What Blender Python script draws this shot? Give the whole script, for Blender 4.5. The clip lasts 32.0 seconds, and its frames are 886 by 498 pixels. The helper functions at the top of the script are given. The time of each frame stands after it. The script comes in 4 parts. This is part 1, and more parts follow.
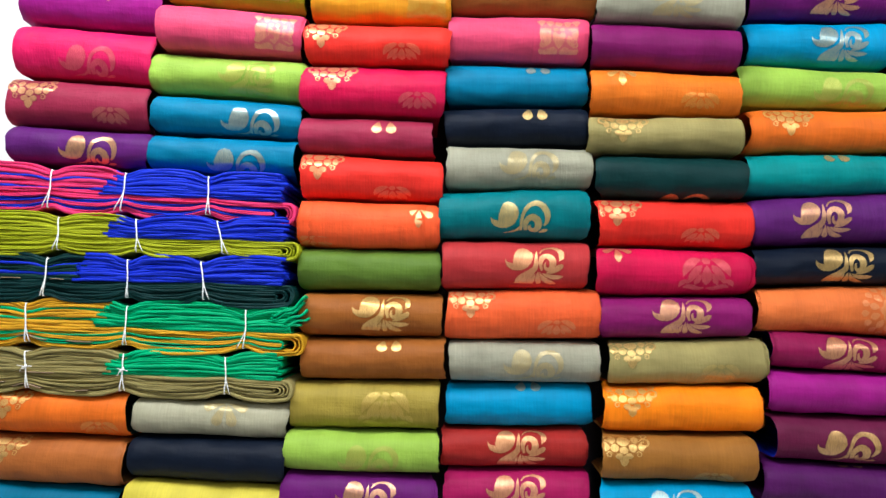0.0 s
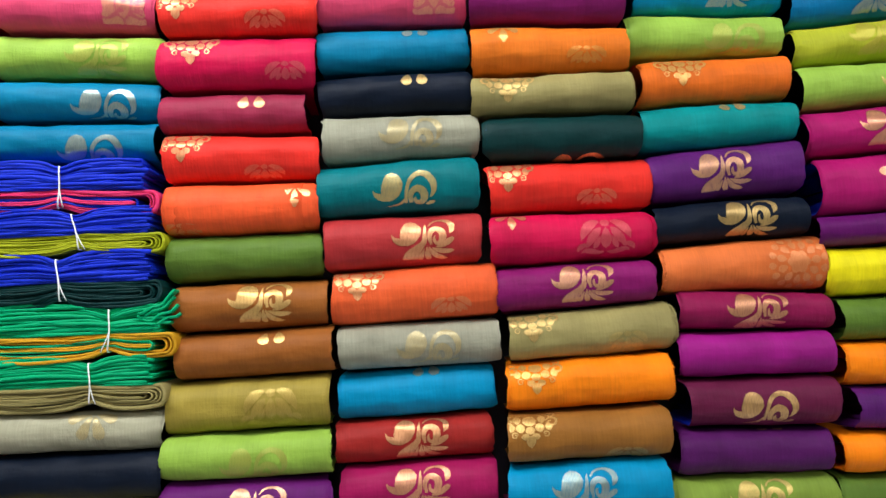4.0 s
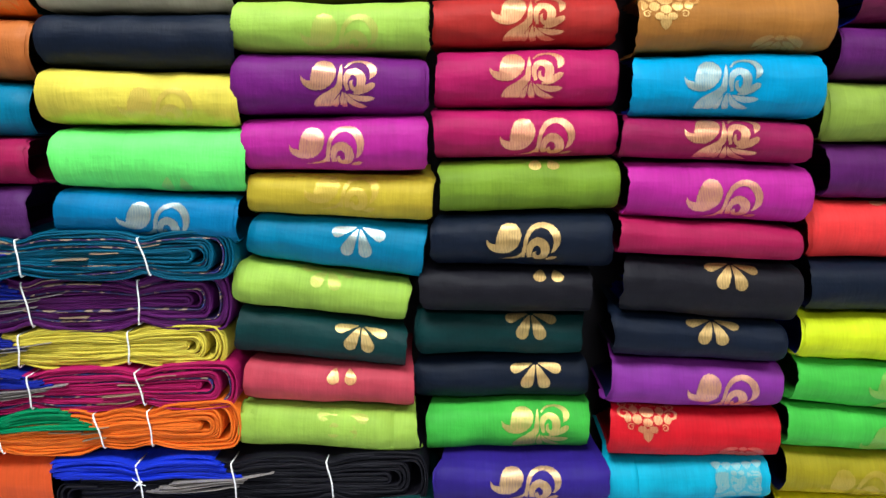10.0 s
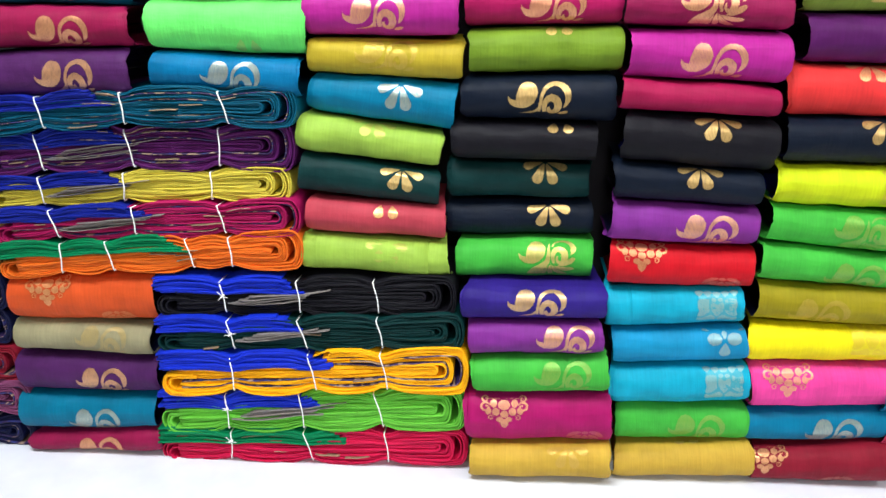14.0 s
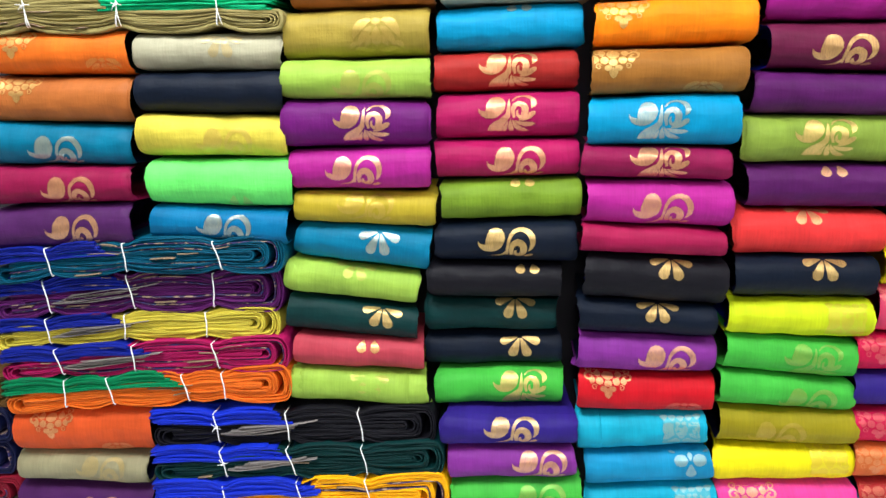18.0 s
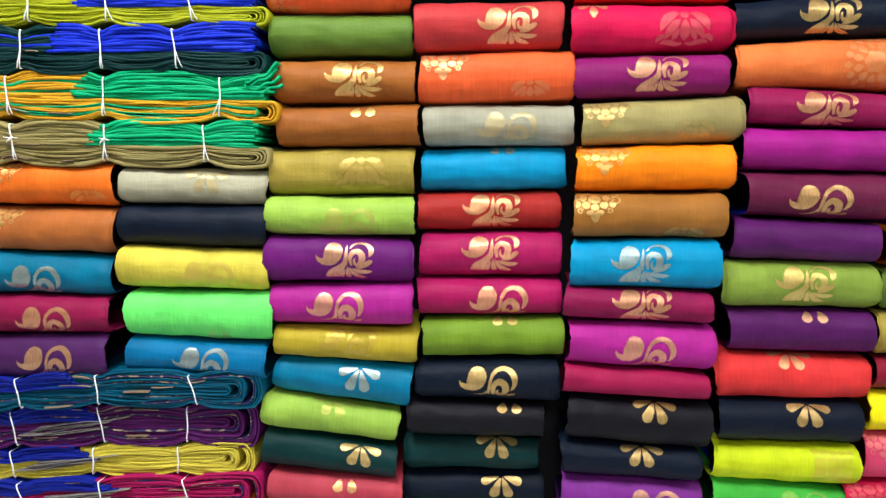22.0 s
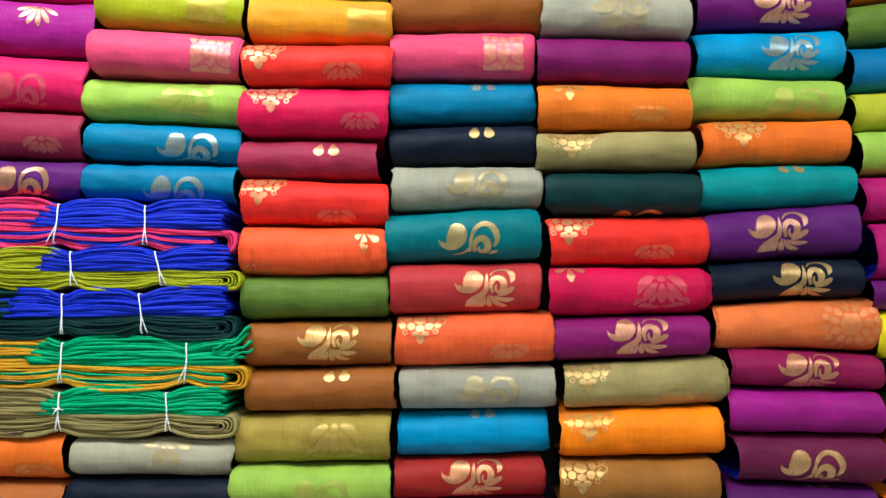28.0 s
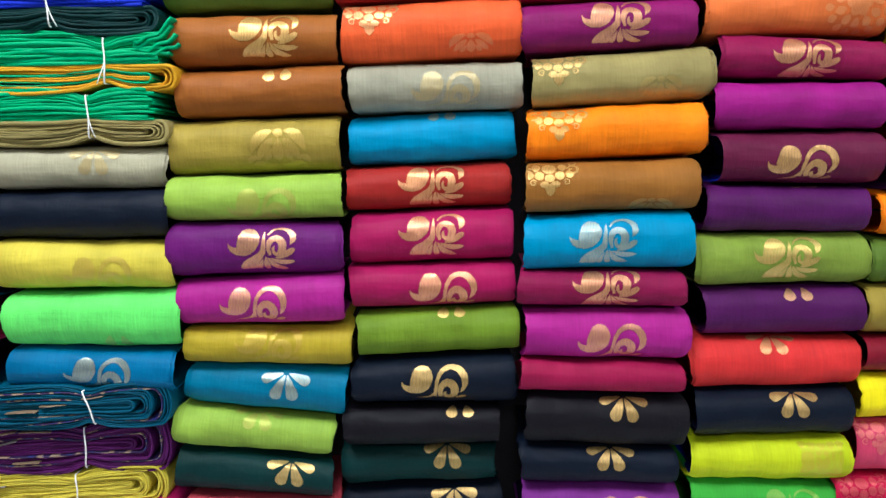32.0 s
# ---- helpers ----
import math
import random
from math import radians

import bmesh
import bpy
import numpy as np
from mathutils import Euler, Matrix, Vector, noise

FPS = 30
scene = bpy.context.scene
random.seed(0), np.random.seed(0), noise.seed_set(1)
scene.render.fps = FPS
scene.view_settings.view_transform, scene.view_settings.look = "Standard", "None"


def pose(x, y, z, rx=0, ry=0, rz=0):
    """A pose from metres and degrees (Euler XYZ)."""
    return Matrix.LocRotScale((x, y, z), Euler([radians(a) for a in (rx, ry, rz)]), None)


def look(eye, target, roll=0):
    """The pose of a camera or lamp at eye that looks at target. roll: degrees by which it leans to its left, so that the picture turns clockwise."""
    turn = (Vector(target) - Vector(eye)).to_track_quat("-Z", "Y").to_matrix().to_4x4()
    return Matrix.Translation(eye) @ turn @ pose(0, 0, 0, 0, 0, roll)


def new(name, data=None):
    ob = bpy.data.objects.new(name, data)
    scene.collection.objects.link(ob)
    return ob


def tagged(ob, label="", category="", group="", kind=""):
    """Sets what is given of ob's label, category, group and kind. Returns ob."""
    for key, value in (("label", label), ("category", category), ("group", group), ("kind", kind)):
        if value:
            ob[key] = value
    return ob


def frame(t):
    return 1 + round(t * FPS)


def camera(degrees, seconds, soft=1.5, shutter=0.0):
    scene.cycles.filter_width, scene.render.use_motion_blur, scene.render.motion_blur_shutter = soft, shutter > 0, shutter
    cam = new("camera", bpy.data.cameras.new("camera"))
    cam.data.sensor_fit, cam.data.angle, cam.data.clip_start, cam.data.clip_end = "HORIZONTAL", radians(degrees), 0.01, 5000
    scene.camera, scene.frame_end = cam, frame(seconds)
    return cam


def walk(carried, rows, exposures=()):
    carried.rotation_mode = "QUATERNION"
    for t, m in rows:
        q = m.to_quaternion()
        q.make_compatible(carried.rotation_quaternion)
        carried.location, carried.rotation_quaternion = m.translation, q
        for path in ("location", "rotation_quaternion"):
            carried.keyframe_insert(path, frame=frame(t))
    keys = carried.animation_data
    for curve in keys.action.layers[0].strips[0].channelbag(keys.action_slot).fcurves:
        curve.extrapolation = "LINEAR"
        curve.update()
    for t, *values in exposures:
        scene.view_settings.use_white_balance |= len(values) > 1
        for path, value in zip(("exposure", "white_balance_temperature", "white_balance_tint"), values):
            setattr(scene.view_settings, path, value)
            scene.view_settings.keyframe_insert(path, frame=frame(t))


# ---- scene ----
cam = camera(60.00, 32.0)
PATH = [  # seconds, x, y, z, yaw, pitch, roll
    (0.0, -0.0093, -1.4709, 1.4142, 0.859, 4.041, -1.115),
    (0.5, -0.0037, -1.4778, 1.4448, 1.743, 6.891, -0.567),
    (1.0, 0.0136, -1.4596, 1.4692, 1.083, 7.527, 0.528),
    (1.5, 0.0817, -1.4451, 1.4964, -1.374, 7.812, 0.636),
    (2.0, 0.1225, -1.4312, 1.4914, -4.680, 7.175, 0.307),
    (2.5, 0.1403, -1.4279, 1.4718, -4.614, 6.047, 1.315),
    (4.5, 0.1030, -1.3412, 1.3048, -0.775, 4.301, 3.136),
    (5.0, 0.0773, -1.3342, 1.2669, 0.682, 2.684, 2.514),
    (5.5, 0.0727, -1.3105, 1.2378, 0.904, 0.974, 2.276),
    (6.0, 0.0725, -1.2763, 1.2104, 0.455, -0.488, 1.752),
    (6.5, 0.0544, -1.2171, 1.1758, -0.107, -1.605, 1.412),
    (7.0, 0.0420, -1.2050, 1.1520, -0.117, -2.263, 1.509),
    (7.5, 0.0398, -1.1909, 1.1239, 0.073, -3.324, 2.065),
    (8.0, 0.0355, -1.1624, 1.0907, -0.237, -5.198, 2.426),
    (8.5, 0.0223, -1.1564, 1.0615, -0.341, -6.212, 1.701),
    (9.0, 0.0089, -1.1782, 1.0405, 0.079, -7.082, 0.667),
    (9.5, 0.0017, -1.1680, 1.0168, 0.220, -9.436, -0.118),
    (10.0, -0.0002, -1.1780, 1.0070, 0.639, -10.484, 0.024),
    (10.5, 0.0041, -1.1864, 0.9992, 1.434, -11.600, 0.123),
    (11.0, 0.0157, -1.2078, 0.9852, 2.051, -13.279, -0.089),
    (11.5, 0.0238, -1.2119, 0.9734, 2.433, -14.668, -0.230),
    (12.0, 0.0313, -1.2480, 0.9708, 2.951, -15.619, -0.381),
    (12.5, 0.0350, -1.2821, 0.9569, 3.266, -16.588, -0.437),
    (13.0, 0.0326, -1.3249, 0.9543, 3.510, -16.848, -0.441),
    (13.5, 0.0404, -1.3876, 0.9401, 3.888, -18.214, -0.384),
    (14.0, 0.0404, -1.4305, 0.9673, 4.227, -17.836, -0.047),
    (14.5, 0.0435, -1.4490, 1.0067, 4.421, -16.539, 0.352),
    (16.5, 0.0777, -1.4671, 1.0897, 4.091, -14.463, 0.920),
    (17.0, 0.0848, -1.4727, 1.0982, 4.270, -13.742, 1.086),
    (17.5, 0.0913, -1.4915, 1.1101, 4.141, -13.374, 1.186),
    (18.0, 0.0963, -1.5069, 1.1211, 4.011, -12.423, 1.089),
    (18.5, 0.0912, -1.5028, 1.1211, 4.058, -12.053, 0.924),
    (19.0, 0.0902, -1.5032, 1.1203, 4.150, -11.927, 1.000),
    (19.5, 0.0878, -1.5037, 1.1201, 4.172, -11.694, 0.862),
    (20.0, 0.0900, -1.5061, 1.1255, 4.172, -11.532, 0.839),
    (20.5, 0.0977, -1.5008, 1.1407, 3.859, -11.100, 0.781),
    (21.0, 0.1017, -1.5002, 1.1656, 3.581, -9.876, 0.424),
    (21.5, 0.0979, -1.4805, 1.1957, 3.450, -7.585, 0.140),
    (22.0, 0.1013, -1.4792, 1.2276, 3.061, -6.284, -0.036),
    (22.5, 0.1042, -1.4733, 1.2653, 2.922, -4.511, 0.085),
    (23.0, 0.1031, -1.4618, 1.3054, 2.696, -2.644, 0.067),
    (23.5, 0.0862, -1.4532, 1.3316, 2.852, -1.263, -0.402),
    (24.0, 0.0652, -1.4420, 1.3380, 3.363, -0.327, -0.483),
    (24.5, 0.0546, -1.4353, 1.3420, 3.765, 0.723, -0.557),
    (25.0, 0.0616, -1.4403, 1.3523, 3.116, 1.028, -0.704),
    (25.5, 0.0850, -1.4414, 1.3673, 1.708, 1.431, -0.266),
    (27.5, 0.0816, -1.4217, 1.4261, -0.561, 4.462, 0.637),
    (28.0, 0.0682, -1.4242, 1.4398, 0.148, 4.949, 0.539),
    (28.5, 0.0770, -1.4237, 1.4431, 0.042, 5.716, 0.657),
    (29.0, 0.1010, -1.4127, 1.4205, -1.065, 6.002, 1.037),
    (29.5, 0.1112, -1.3783, 1.3761, -1.280, 4.155, 1.595),
    (30.0, 0.1124, -1.3477, 1.3254, -0.739, 0.763, 1.593),
    (30.5, 0.1129, -1.3215, 1.2818, -0.357, -1.052, 1.494),
    (31.0, 0.1200, -1.2958, 1.2484, -0.420, -3.013, 1.647),
    (31.5, 0.1271, -1.2857, 1.2214, -0.843, -5.228, 1.482),
    (32.0, 0.1310, -1.2794, 1.1977, -0.272, -7.344, 1.558),
]
EXPOSURES = (  # seconds, stops, kelvin, tint
    (0.0, -0.76, 6250, 10), (1.0, -0.95, 6200, 10), (3.0, -0.96, 6300, 10), (6.0, -0.66, 6450, 10), (8.0, -0.54, 6200, 10), (9.5, -0.3, 6200, 10), (11.0, -0.12, 6350, 10), (14.5, -0.1, 6400, 10),
    (20.0, -0.16, 6450, 10), (23.5, -0.52, 6450, 10), (25.0, -0.64, 6300, 10), (28.0, -0.86, 6250, 10), (32.0, -0.6, 6150, 10))
walk(cam, [(t, pose(x, y, z, 90 + pitch, roll, yaw)) for t, x, y, z, yaw, pitch, roll in PATH], EXPOSURES)

# ---------------------------------------------------------------- light: unseen area lamps under the ceiling, in a closed white room
world = bpy.data.worlds.new("room_world")
scene.world = world
world.use_nodes = True
world.node_tree.nodes["Background"].inputs["Color"].default_value = (0.9, 0.95, 1, 1)
world.node_tree.nodes["Background"].inputs["Strength"].default_value = 0.12


def panel(x, y, z, sx, sy, watts, warm, aim):
    lamp = bpy.data.lights.new("unseen_area_lamp", "AREA")
    lamp.shape, lamp.size, lamp.size_y, lamp.energy, lamp.color = "RECTANGLE", sx, sy, watts, warm
    ob = new("unseen_area_lamp", lamp)
    ob.matrix_world = look((x, y, z), aim)
    return ob


# main light, high in front of the stacks, as the shading of the rolls suggests
panel(-0.5, -1.05, 3.1, 1.8, 0.6, 130, (0.975, 1.0, 1.0), (0, 0, 1.0))
# fill lamp added behind the camera to lift the crevices
panel(0.5, -4.4, 3.15, 2.0, 0.8, 100, (0.975, 1.0, 1.0), (0, 0, 1.0))
# lamp added to brighten the right wall and the last stack
panel(2.3, -1.5, 3.15, 1.0, 0.6, 70, (0.98, 1.0, 1.0), (1.7, 0.2, 1.5))

# ---------------------------------------------------------------- materials
def srgb(r, g, b):
    f = lambda c: (c / 12.92 if c <= 0.04045 else ((c + 0.055) / 1.055) ** 2.4)
    return tuple(f(c / 255) for c in (r, g, b)) + (1,)


CLOTH = {  # colour name: (dye, words for labels)
    "hotpink": ((212, 26, 90), "hot pink"), "wine": ((144, 38, 66), "dusty wine red"), "violet": ((150, 24, 122), "reddish violet"),
    "purple": ((86, 26, 100), "purple"), "plum": ((92, 14, 92), "deep plum"), "orange": ((222, 106, 30), "orange"),
    "tan": ((172, 98, 46), "tan brown"), "teal": ((0, 113, 150), "teal blue"), "magenta": ((158, 20, 82), "magenta"),
    "orchid": ((164, 33, 132), "bright orchid pink"), "rust": ((200, 78, 34), "rust orange"), "sage": ((146, 140, 108), "pale sage"),
    "peach": ((236, 160, 66), "light peach yellow"), "lime": ((158, 164, 24), "lime green"), "pink": ((212, 68, 104), "rose pink"),
    "applegreen": ((146, 180, 70), "apple green"), "grey": ((150, 148, 128), "silver grey"), "navy": ((10, 20, 36), "navy"),
    "black": ((18, 17, 24), "near-black"), "yellow": ((206, 190, 70), "yellow"), "brightgreen": ((104, 222, 104), "bright parrot green"),
    "blue": ((0, 104, 152), "peacock blue"), "azure": ((0, 138, 184), "azure blue"), "aubergine": ((60, 12, 50), "aubergine"),
    "leaf": ((138, 168, 84), "leaf green"), "amber": ((214, 142, 28), "amber yellow"), "amber2": ((222, 114, 30), "amber orange"),
    "red": ((222, 46, 36), "bright red"), "cerise": ((194, 14, 68), "cerise pink"), "coral": ((236, 88, 44), "coral orange"),
    "olivegreen": ((88, 116, 42), "olive green"), "brown": ((148, 86, 34), "caramel brown"), "olive": ((158, 138, 58), "khaki olive"),
    "mustard": ((178, 158, 44), "mustard"), "darkgreen": ((5, 46, 46), "bottle green"), "rose": ((172, 60, 74), "faded rose"),
    "pine": ((0, 106, 112), "sea green"), "crimsonrose": ((172, 48, 50), "brick rose"), "vermilion": ((226, 92, 46), "vermilion"),
    "brick": ((156, 38, 34), "brick red"), "green": ((64, 170, 60), "grass green"), "indigo": ((44, 28, 118), "indigo"),
    "orchidred": ((164, 18, 96), "reddish magenta"), "gold": ((192, 156, 58), "straw gold"), "khaki": ((150, 138, 86), "khaki"),
    "tangerine": ((250, 132, 14), "tangerine"), "scarlet": ((192, 18, 32), "scarlet"), "cyan": ((18, 160, 190), "turquoise"),
    "skyblue": ((20, 136, 182), "sky blue"), "copper": ((216, 110, 54), "copper orange"), "wineplum": ((98, 26, 60), "wine plum"),
    "rosered": ((212, 52, 52), "rose red"), "chartreuse": ((196, 212, 24), "chartreuse"), "lemon": ((236, 220, 18), "lemon yellow"),
    "maroon": ((130, 22, 42), "maroon"), "citron": ((176, 180, 44), "citron"), "royal": ((20, 46, 188), "royal blue"), "parrot": ((104, 188, 62), "parrot green"),
    "emerald": ((0, 162, 106), "emerald green"), "ochre": ((206, 152, 32), "ochre gold"), "drab": ((142, 130, 80), "drab olive"),
    "crimson": ((200, 22, 72), "crimson"), "pinkred": ((214, 50, 104), "pinkish red"), "sunflower": ((250, 176, 12), "sunflower yellow"), "mauve": ((120, 60, 96), "mauve"),
    "berry": ((132, 20, 70), "dark berry pink"), "grape": ((72, 30, 84), "grape purple"), "grapeviolet": ((96, 20, 100), "violet purple"),
    "berryplum": ((112, 18, 84), "reddish plum"), "camel": ((150, 98, 40), "camel brown"), "lagoon": ((0, 128, 128), "lagoon teal"),
    "silver": ((168, 164, 138), "pale silver grey"), "deepteal": ((0, 104, 136), "deep teal"), "wineberry": ((136, 20, 66), "dark wine pink"), "petrol": ((0, 78, 104), "petrol blue"), "cobalt": ((16, 32, 136), "cobalt blue"),
    "jade": ((0, 122, 76), "jade green"), "heather": ((122, 44, 136), "heather violet"),
    "darkplum": ((80, 22, 86), "dark plum"), "mulberry": ((126, 20, 92), "mulberry"), "raspberry": ((152, 22, 70), "raspberry pink"), "candypink": ((226, 66, 150), "candy pink"),
    "mossgreen": ((108, 138, 38), "moss green"), "pistachio": ((126, 150, 58), "pistachio green"), "bronze": ((146, 134, 22), "bronze green"),
    "umber": ((96, 68, 34), "dark umber"), "midnight": ((18, 22, 58), "midnight blue"),
}
MADE = {}


def nodes_of(name):
    m = bpy.data.materials.new(name)
    m.use_nodes = True
    return m, m.node_tree.nodes, m.node_tree.links, m.node_tree.nodes["Principled BSDF"]


def cloth(name):
    """Hand-loom silk cotton: slubs that run with the warp, faint blotches of dye, fine weave relief, soft sheen."""
    key = "cloth_" + name
    if key in MADE:
        return MADE[key]
    m, n, l, b = nodes_of(key)
    base = srgb(*CLOTH[name][0])
    tex = n.new("ShaderNodeTexCoord")
    info = n.new("ShaderNodeObjectInfo")
    shift = n.new("ShaderNodeVectorMath"); shift.operation = "ADD"
    spread = n.new("ShaderNodeVectorMath"); spread.operation = "SCALE"; spread.inputs[3].default_value = 7.0
    comb = n.new("ShaderNodeCombineXYZ")
    for i in range(3):
        l.new(info.outputs["Random"], comb.inputs[i])
    l.new(comb.outputs[0], spread.inputs[0])
    l.new(tex.outputs["Object"], shift.inputs[0]); l.new(spread.outputs[0], shift.inputs[1])

    def streak(sx, sz, detail):
        mp = n.new("ShaderNodeMapping"); mp.inputs["Scale"].default_value = (sx, 6, sz)
        t = n.new("ShaderNodeTexNoise"); t.inputs["Scale"].default_value = 1; t.inputs["Detail"].default_value = detail
        l.new(shift.outputs[0], mp.inputs["Vector"]); l.new(mp.outputs[0], t.inputs["Vector"])
        return t.outputs[0]

    warp, weft, blot = streak(330, 16, 4), streak(90, 560, 3), streak(17, 14, 4)
    add = n.new("ShaderNodeMath"); add.operation = "ADD"
    less = n.new("ShaderNodeMath"); less.operation = "MULTIPLY_ADD"; less.inputs[1].default_value, less.inputs[2].default_value = 0.2, 0.4
    l.new(weft, less.inputs[0]); l.new(warp, add.inputs[0]); l.new(less.outputs[0], add.inputs[1])
    val = n.new("ShaderNodeMapRange"); val.inputs[1].default_value, val.inputs[2].default_value = 0.6, 1.4
    val.inputs[3].default_value, val.inputs[4].default_value = 0.87, 1.13
    l.new(add.outputs[0], val.inputs[0])
    bl = n.new("ShaderNodeMapRange"); bl.inputs[1].default_value, bl.inputs[2].default_value = 0.3, 0.7
    bl.inputs[3].default_value, bl.inputs[4].default_value = 0.86, 1.14
    l.new(blot, bl.inputs[0])
    mul = n.new("ShaderNodeMath"); mul.operation = "MULTIPLY"
    l.new(val.outputs[0], mul.inputs[0]); l.new(bl.outputs[0], mul.inputs[1])
    mix = n.new("ShaderNodeVectorMath"); mix.operation = "SCALE"; mix.inputs[0].default_value = base[:3]
    l.new(mul.outputs[0], mix.inputs[3]); l.new(mix.outputs[0], b.inputs["Base Color"])
    b.inputs["Roughness"].default_value = 0.56
    b.inputs["Specular IOR Level"].default_value = 0.3
    b.inputs["Specular Tint"].default_value = tuple(0.45 + 0.55 * c for c in base[:3]) + (1,)
    b.inputs["Sheen Weight"].default_value = 0.07
    b.inputs["Sheen Roughness"].default_value = 0.4
    b.inputs["Sheen Tint"].default_value = base
    bump = n.new("ShaderNodeBump"); bump.inputs["Strength"].default_value = 0.45; bump.inputs["Distance"].default_value = 0.0008
    crease = n.new("ShaderNodeBump"); crease.inputs["Strength"].default_value = 0.42; crease.inputs["Distance"].default_value = 0.0085
    fold = n.new("ShaderNodeMath"); fold.operation = "MULTIPLY_ADD"; fold.inputs[1].default_value = 0.7
    l.new(streak(7, 42, 3), fold.inputs[0]); l.new(streak(30, 20, 4), fold.inputs[2])
    l.new(fold.outputs[0], crease.inputs["Height"]); l.new(crease.outputs[0], bump.inputs["Normal"])
    l.new(add.outputs[0], bump.inputs["Height"]); l.new(bump.outputs[0], b.inputs["Normal"])
    MADE[key] = m
    return m


def zari(name, rgb, metal, rough, ground=None):
    """Metallic brocade thread: fine ribs of the weave, the ground cloth between them, and stepped thread ends along the rim."""
    key = "zari_" + name
    if key in MADE:
        return MADE[key]
    m, n, l, b = nodes_of(key)
    tex = n.new("ShaderNodeTexCoord")

    def grain(sx, sz, detail):
        mp = n.new("ShaderNodeMapping"); mp.inputs["Scale"].default_value = (sx, 4, sz)
        t = n.new("ShaderNodeTexNoise"); t.inputs["Scale"].default_value = 1; t.inputs["Detail"].default_value = detail
        l.new(tex.outputs["Object"], mp.inputs["Vector"]); l.new(mp.outputs[0], t.inputs["Vector"])
        return t.outputs[0]

    thread = grain(1100, 70, 2)
    wave = n.new("ShaderNodeTexWave"); wave.inputs["Scale"].default_value = 130; wave.inputs["Distortion"].default_value = 0.5
    l.new(tex.outputs["Object"], wave.inputs["Vector"])
    rib = n.new("ShaderNodeMath"); rib.operation = "MULTIPLY_ADD"; rib.inputs[1].default_value = 0.45
    l.new(wave.outputs["Fac"], rib.inputs[0]); l.new(thread, rib.inputs[2])
    worn = n.new("ShaderNodeMath"); worn.operation = "MULTIPLY_ADD"; worn.inputs[1].default_value = 0.7
    l.new(grain(60, 60, 3), worn.inputs[0]); l.new(rib.outputs[0], worn.inputs[2])
    ramp = n.new("ShaderNodeMapRange"); ramp.inputs[1].default_value, ramp.inputs[2].default_value = 0.75, 1.3
    ramp.inputs[3].default_value, ramp.inputs[4].default_value = 0.0, 1.0
    l.new(worn.outputs[0], ramp.inputs[0])
    mix = n.new("ShaderNodeMix"); mix.data_type = "RGBA"
    base = srgb(*rgb)
    under = srgb(*ground) if ground else tuple(c * 0.5 for c in base[:3]) + (1,)
    mix.inputs[6].default_value = tuple(0.5 * g + 0.5 * c * 0.8 for g, c in zip(under[:3], base[:3])) + (1,)
    mix.inputs[7].default_value = base
    l.new(ramp.outputs[0], mix.inputs[0]); l.new(mix.outputs[2], b.inputs["Base Color"])
    b.inputs["Metallic"].default_value, b.inputs["Roughness"].default_value = metal, rough
    bump = n.new("ShaderNodeBump"); bump.inputs["Strength"].default_value = 0.4; bump.inputs["Distance"].default_value = 0.0006
    l.new(rib.outputs[0], bump.inputs["Height"]); l.new(bump.outputs[0], b.inputs["Normal"])
    if ground:
        rim = n.new("ShaderNodeAttribute"); rim.attribute_name = "rim"
        tooth = n.new("ShaderNodeMapRange"); tooth.inputs[1].default_value, tooth.inputs[2].default_value = 0.35, 0.65
        tooth.inputs[3].default_value, tooth.inputs[4].default_value = 0.0, 0.0011
        l.new(grain(420, 900, 1), tooth.inputs[0])
        keep = n.new("ShaderNodeMath"); keep.operation = "GREATER_THAN"
        l.new(rim.outputs["Fac"], keep.inputs[0]); l.new(tooth.outputs[0], keep.inputs[1])
        l.new(keep.outputs[0], b.inputs["Alpha"])
    MADE[key] = m
    return m


ZARI = {"gold": ((230, 190, 116), 0.6, 0.36), "copper": ((232, 178, 122), 0.6, 0.36), "silver": ((184, 184, 166), 0.6, 0.36)}
COPPER = "heather wineberry hotpink pink magenta orchid orchidred cerise violet red scarlet wine maroon vermilion coral rust copper crimsonrose brick rosered plum purple berry grape grapeviolet berryplum mulberry darkplum raspberry candypink crimson".split()
SILVER = "deepteal azure blue cyan skyblue teal".split()


def motif_material(colour, strength):
    """strength: share of metallic thread, 1 for bright brocade, less for tone-on-tone weaving."""
    kind = "copper" if colour in COPPER else "silver" if colour in SILVER else "gold"
    rgb, metal, rough = ZARI[kind]
    base = CLOTH[colour][0]
    if strength == 1:  # the ground shows a little between the threads
        return zari(kind + "_on_" + colour, tuple(0.1 * c + 0.9 * g for c, g in zip(base, rgb)), metal, rough, base)
    gold = (212, 172, 84) if kind == "gold" else rgb
    return zari(f"{'soft' if strength > 0.5 else 'woven' if strength > 0.42 else 'faint' if strength > 0.38 else 'ground' if strength > 0.3 else 'field'}_{colour}", tuple((1 - strength) * c + strength * g for c, g in zip(base, gold)), 0.25 + 0.3 * strength, 0.42, base)


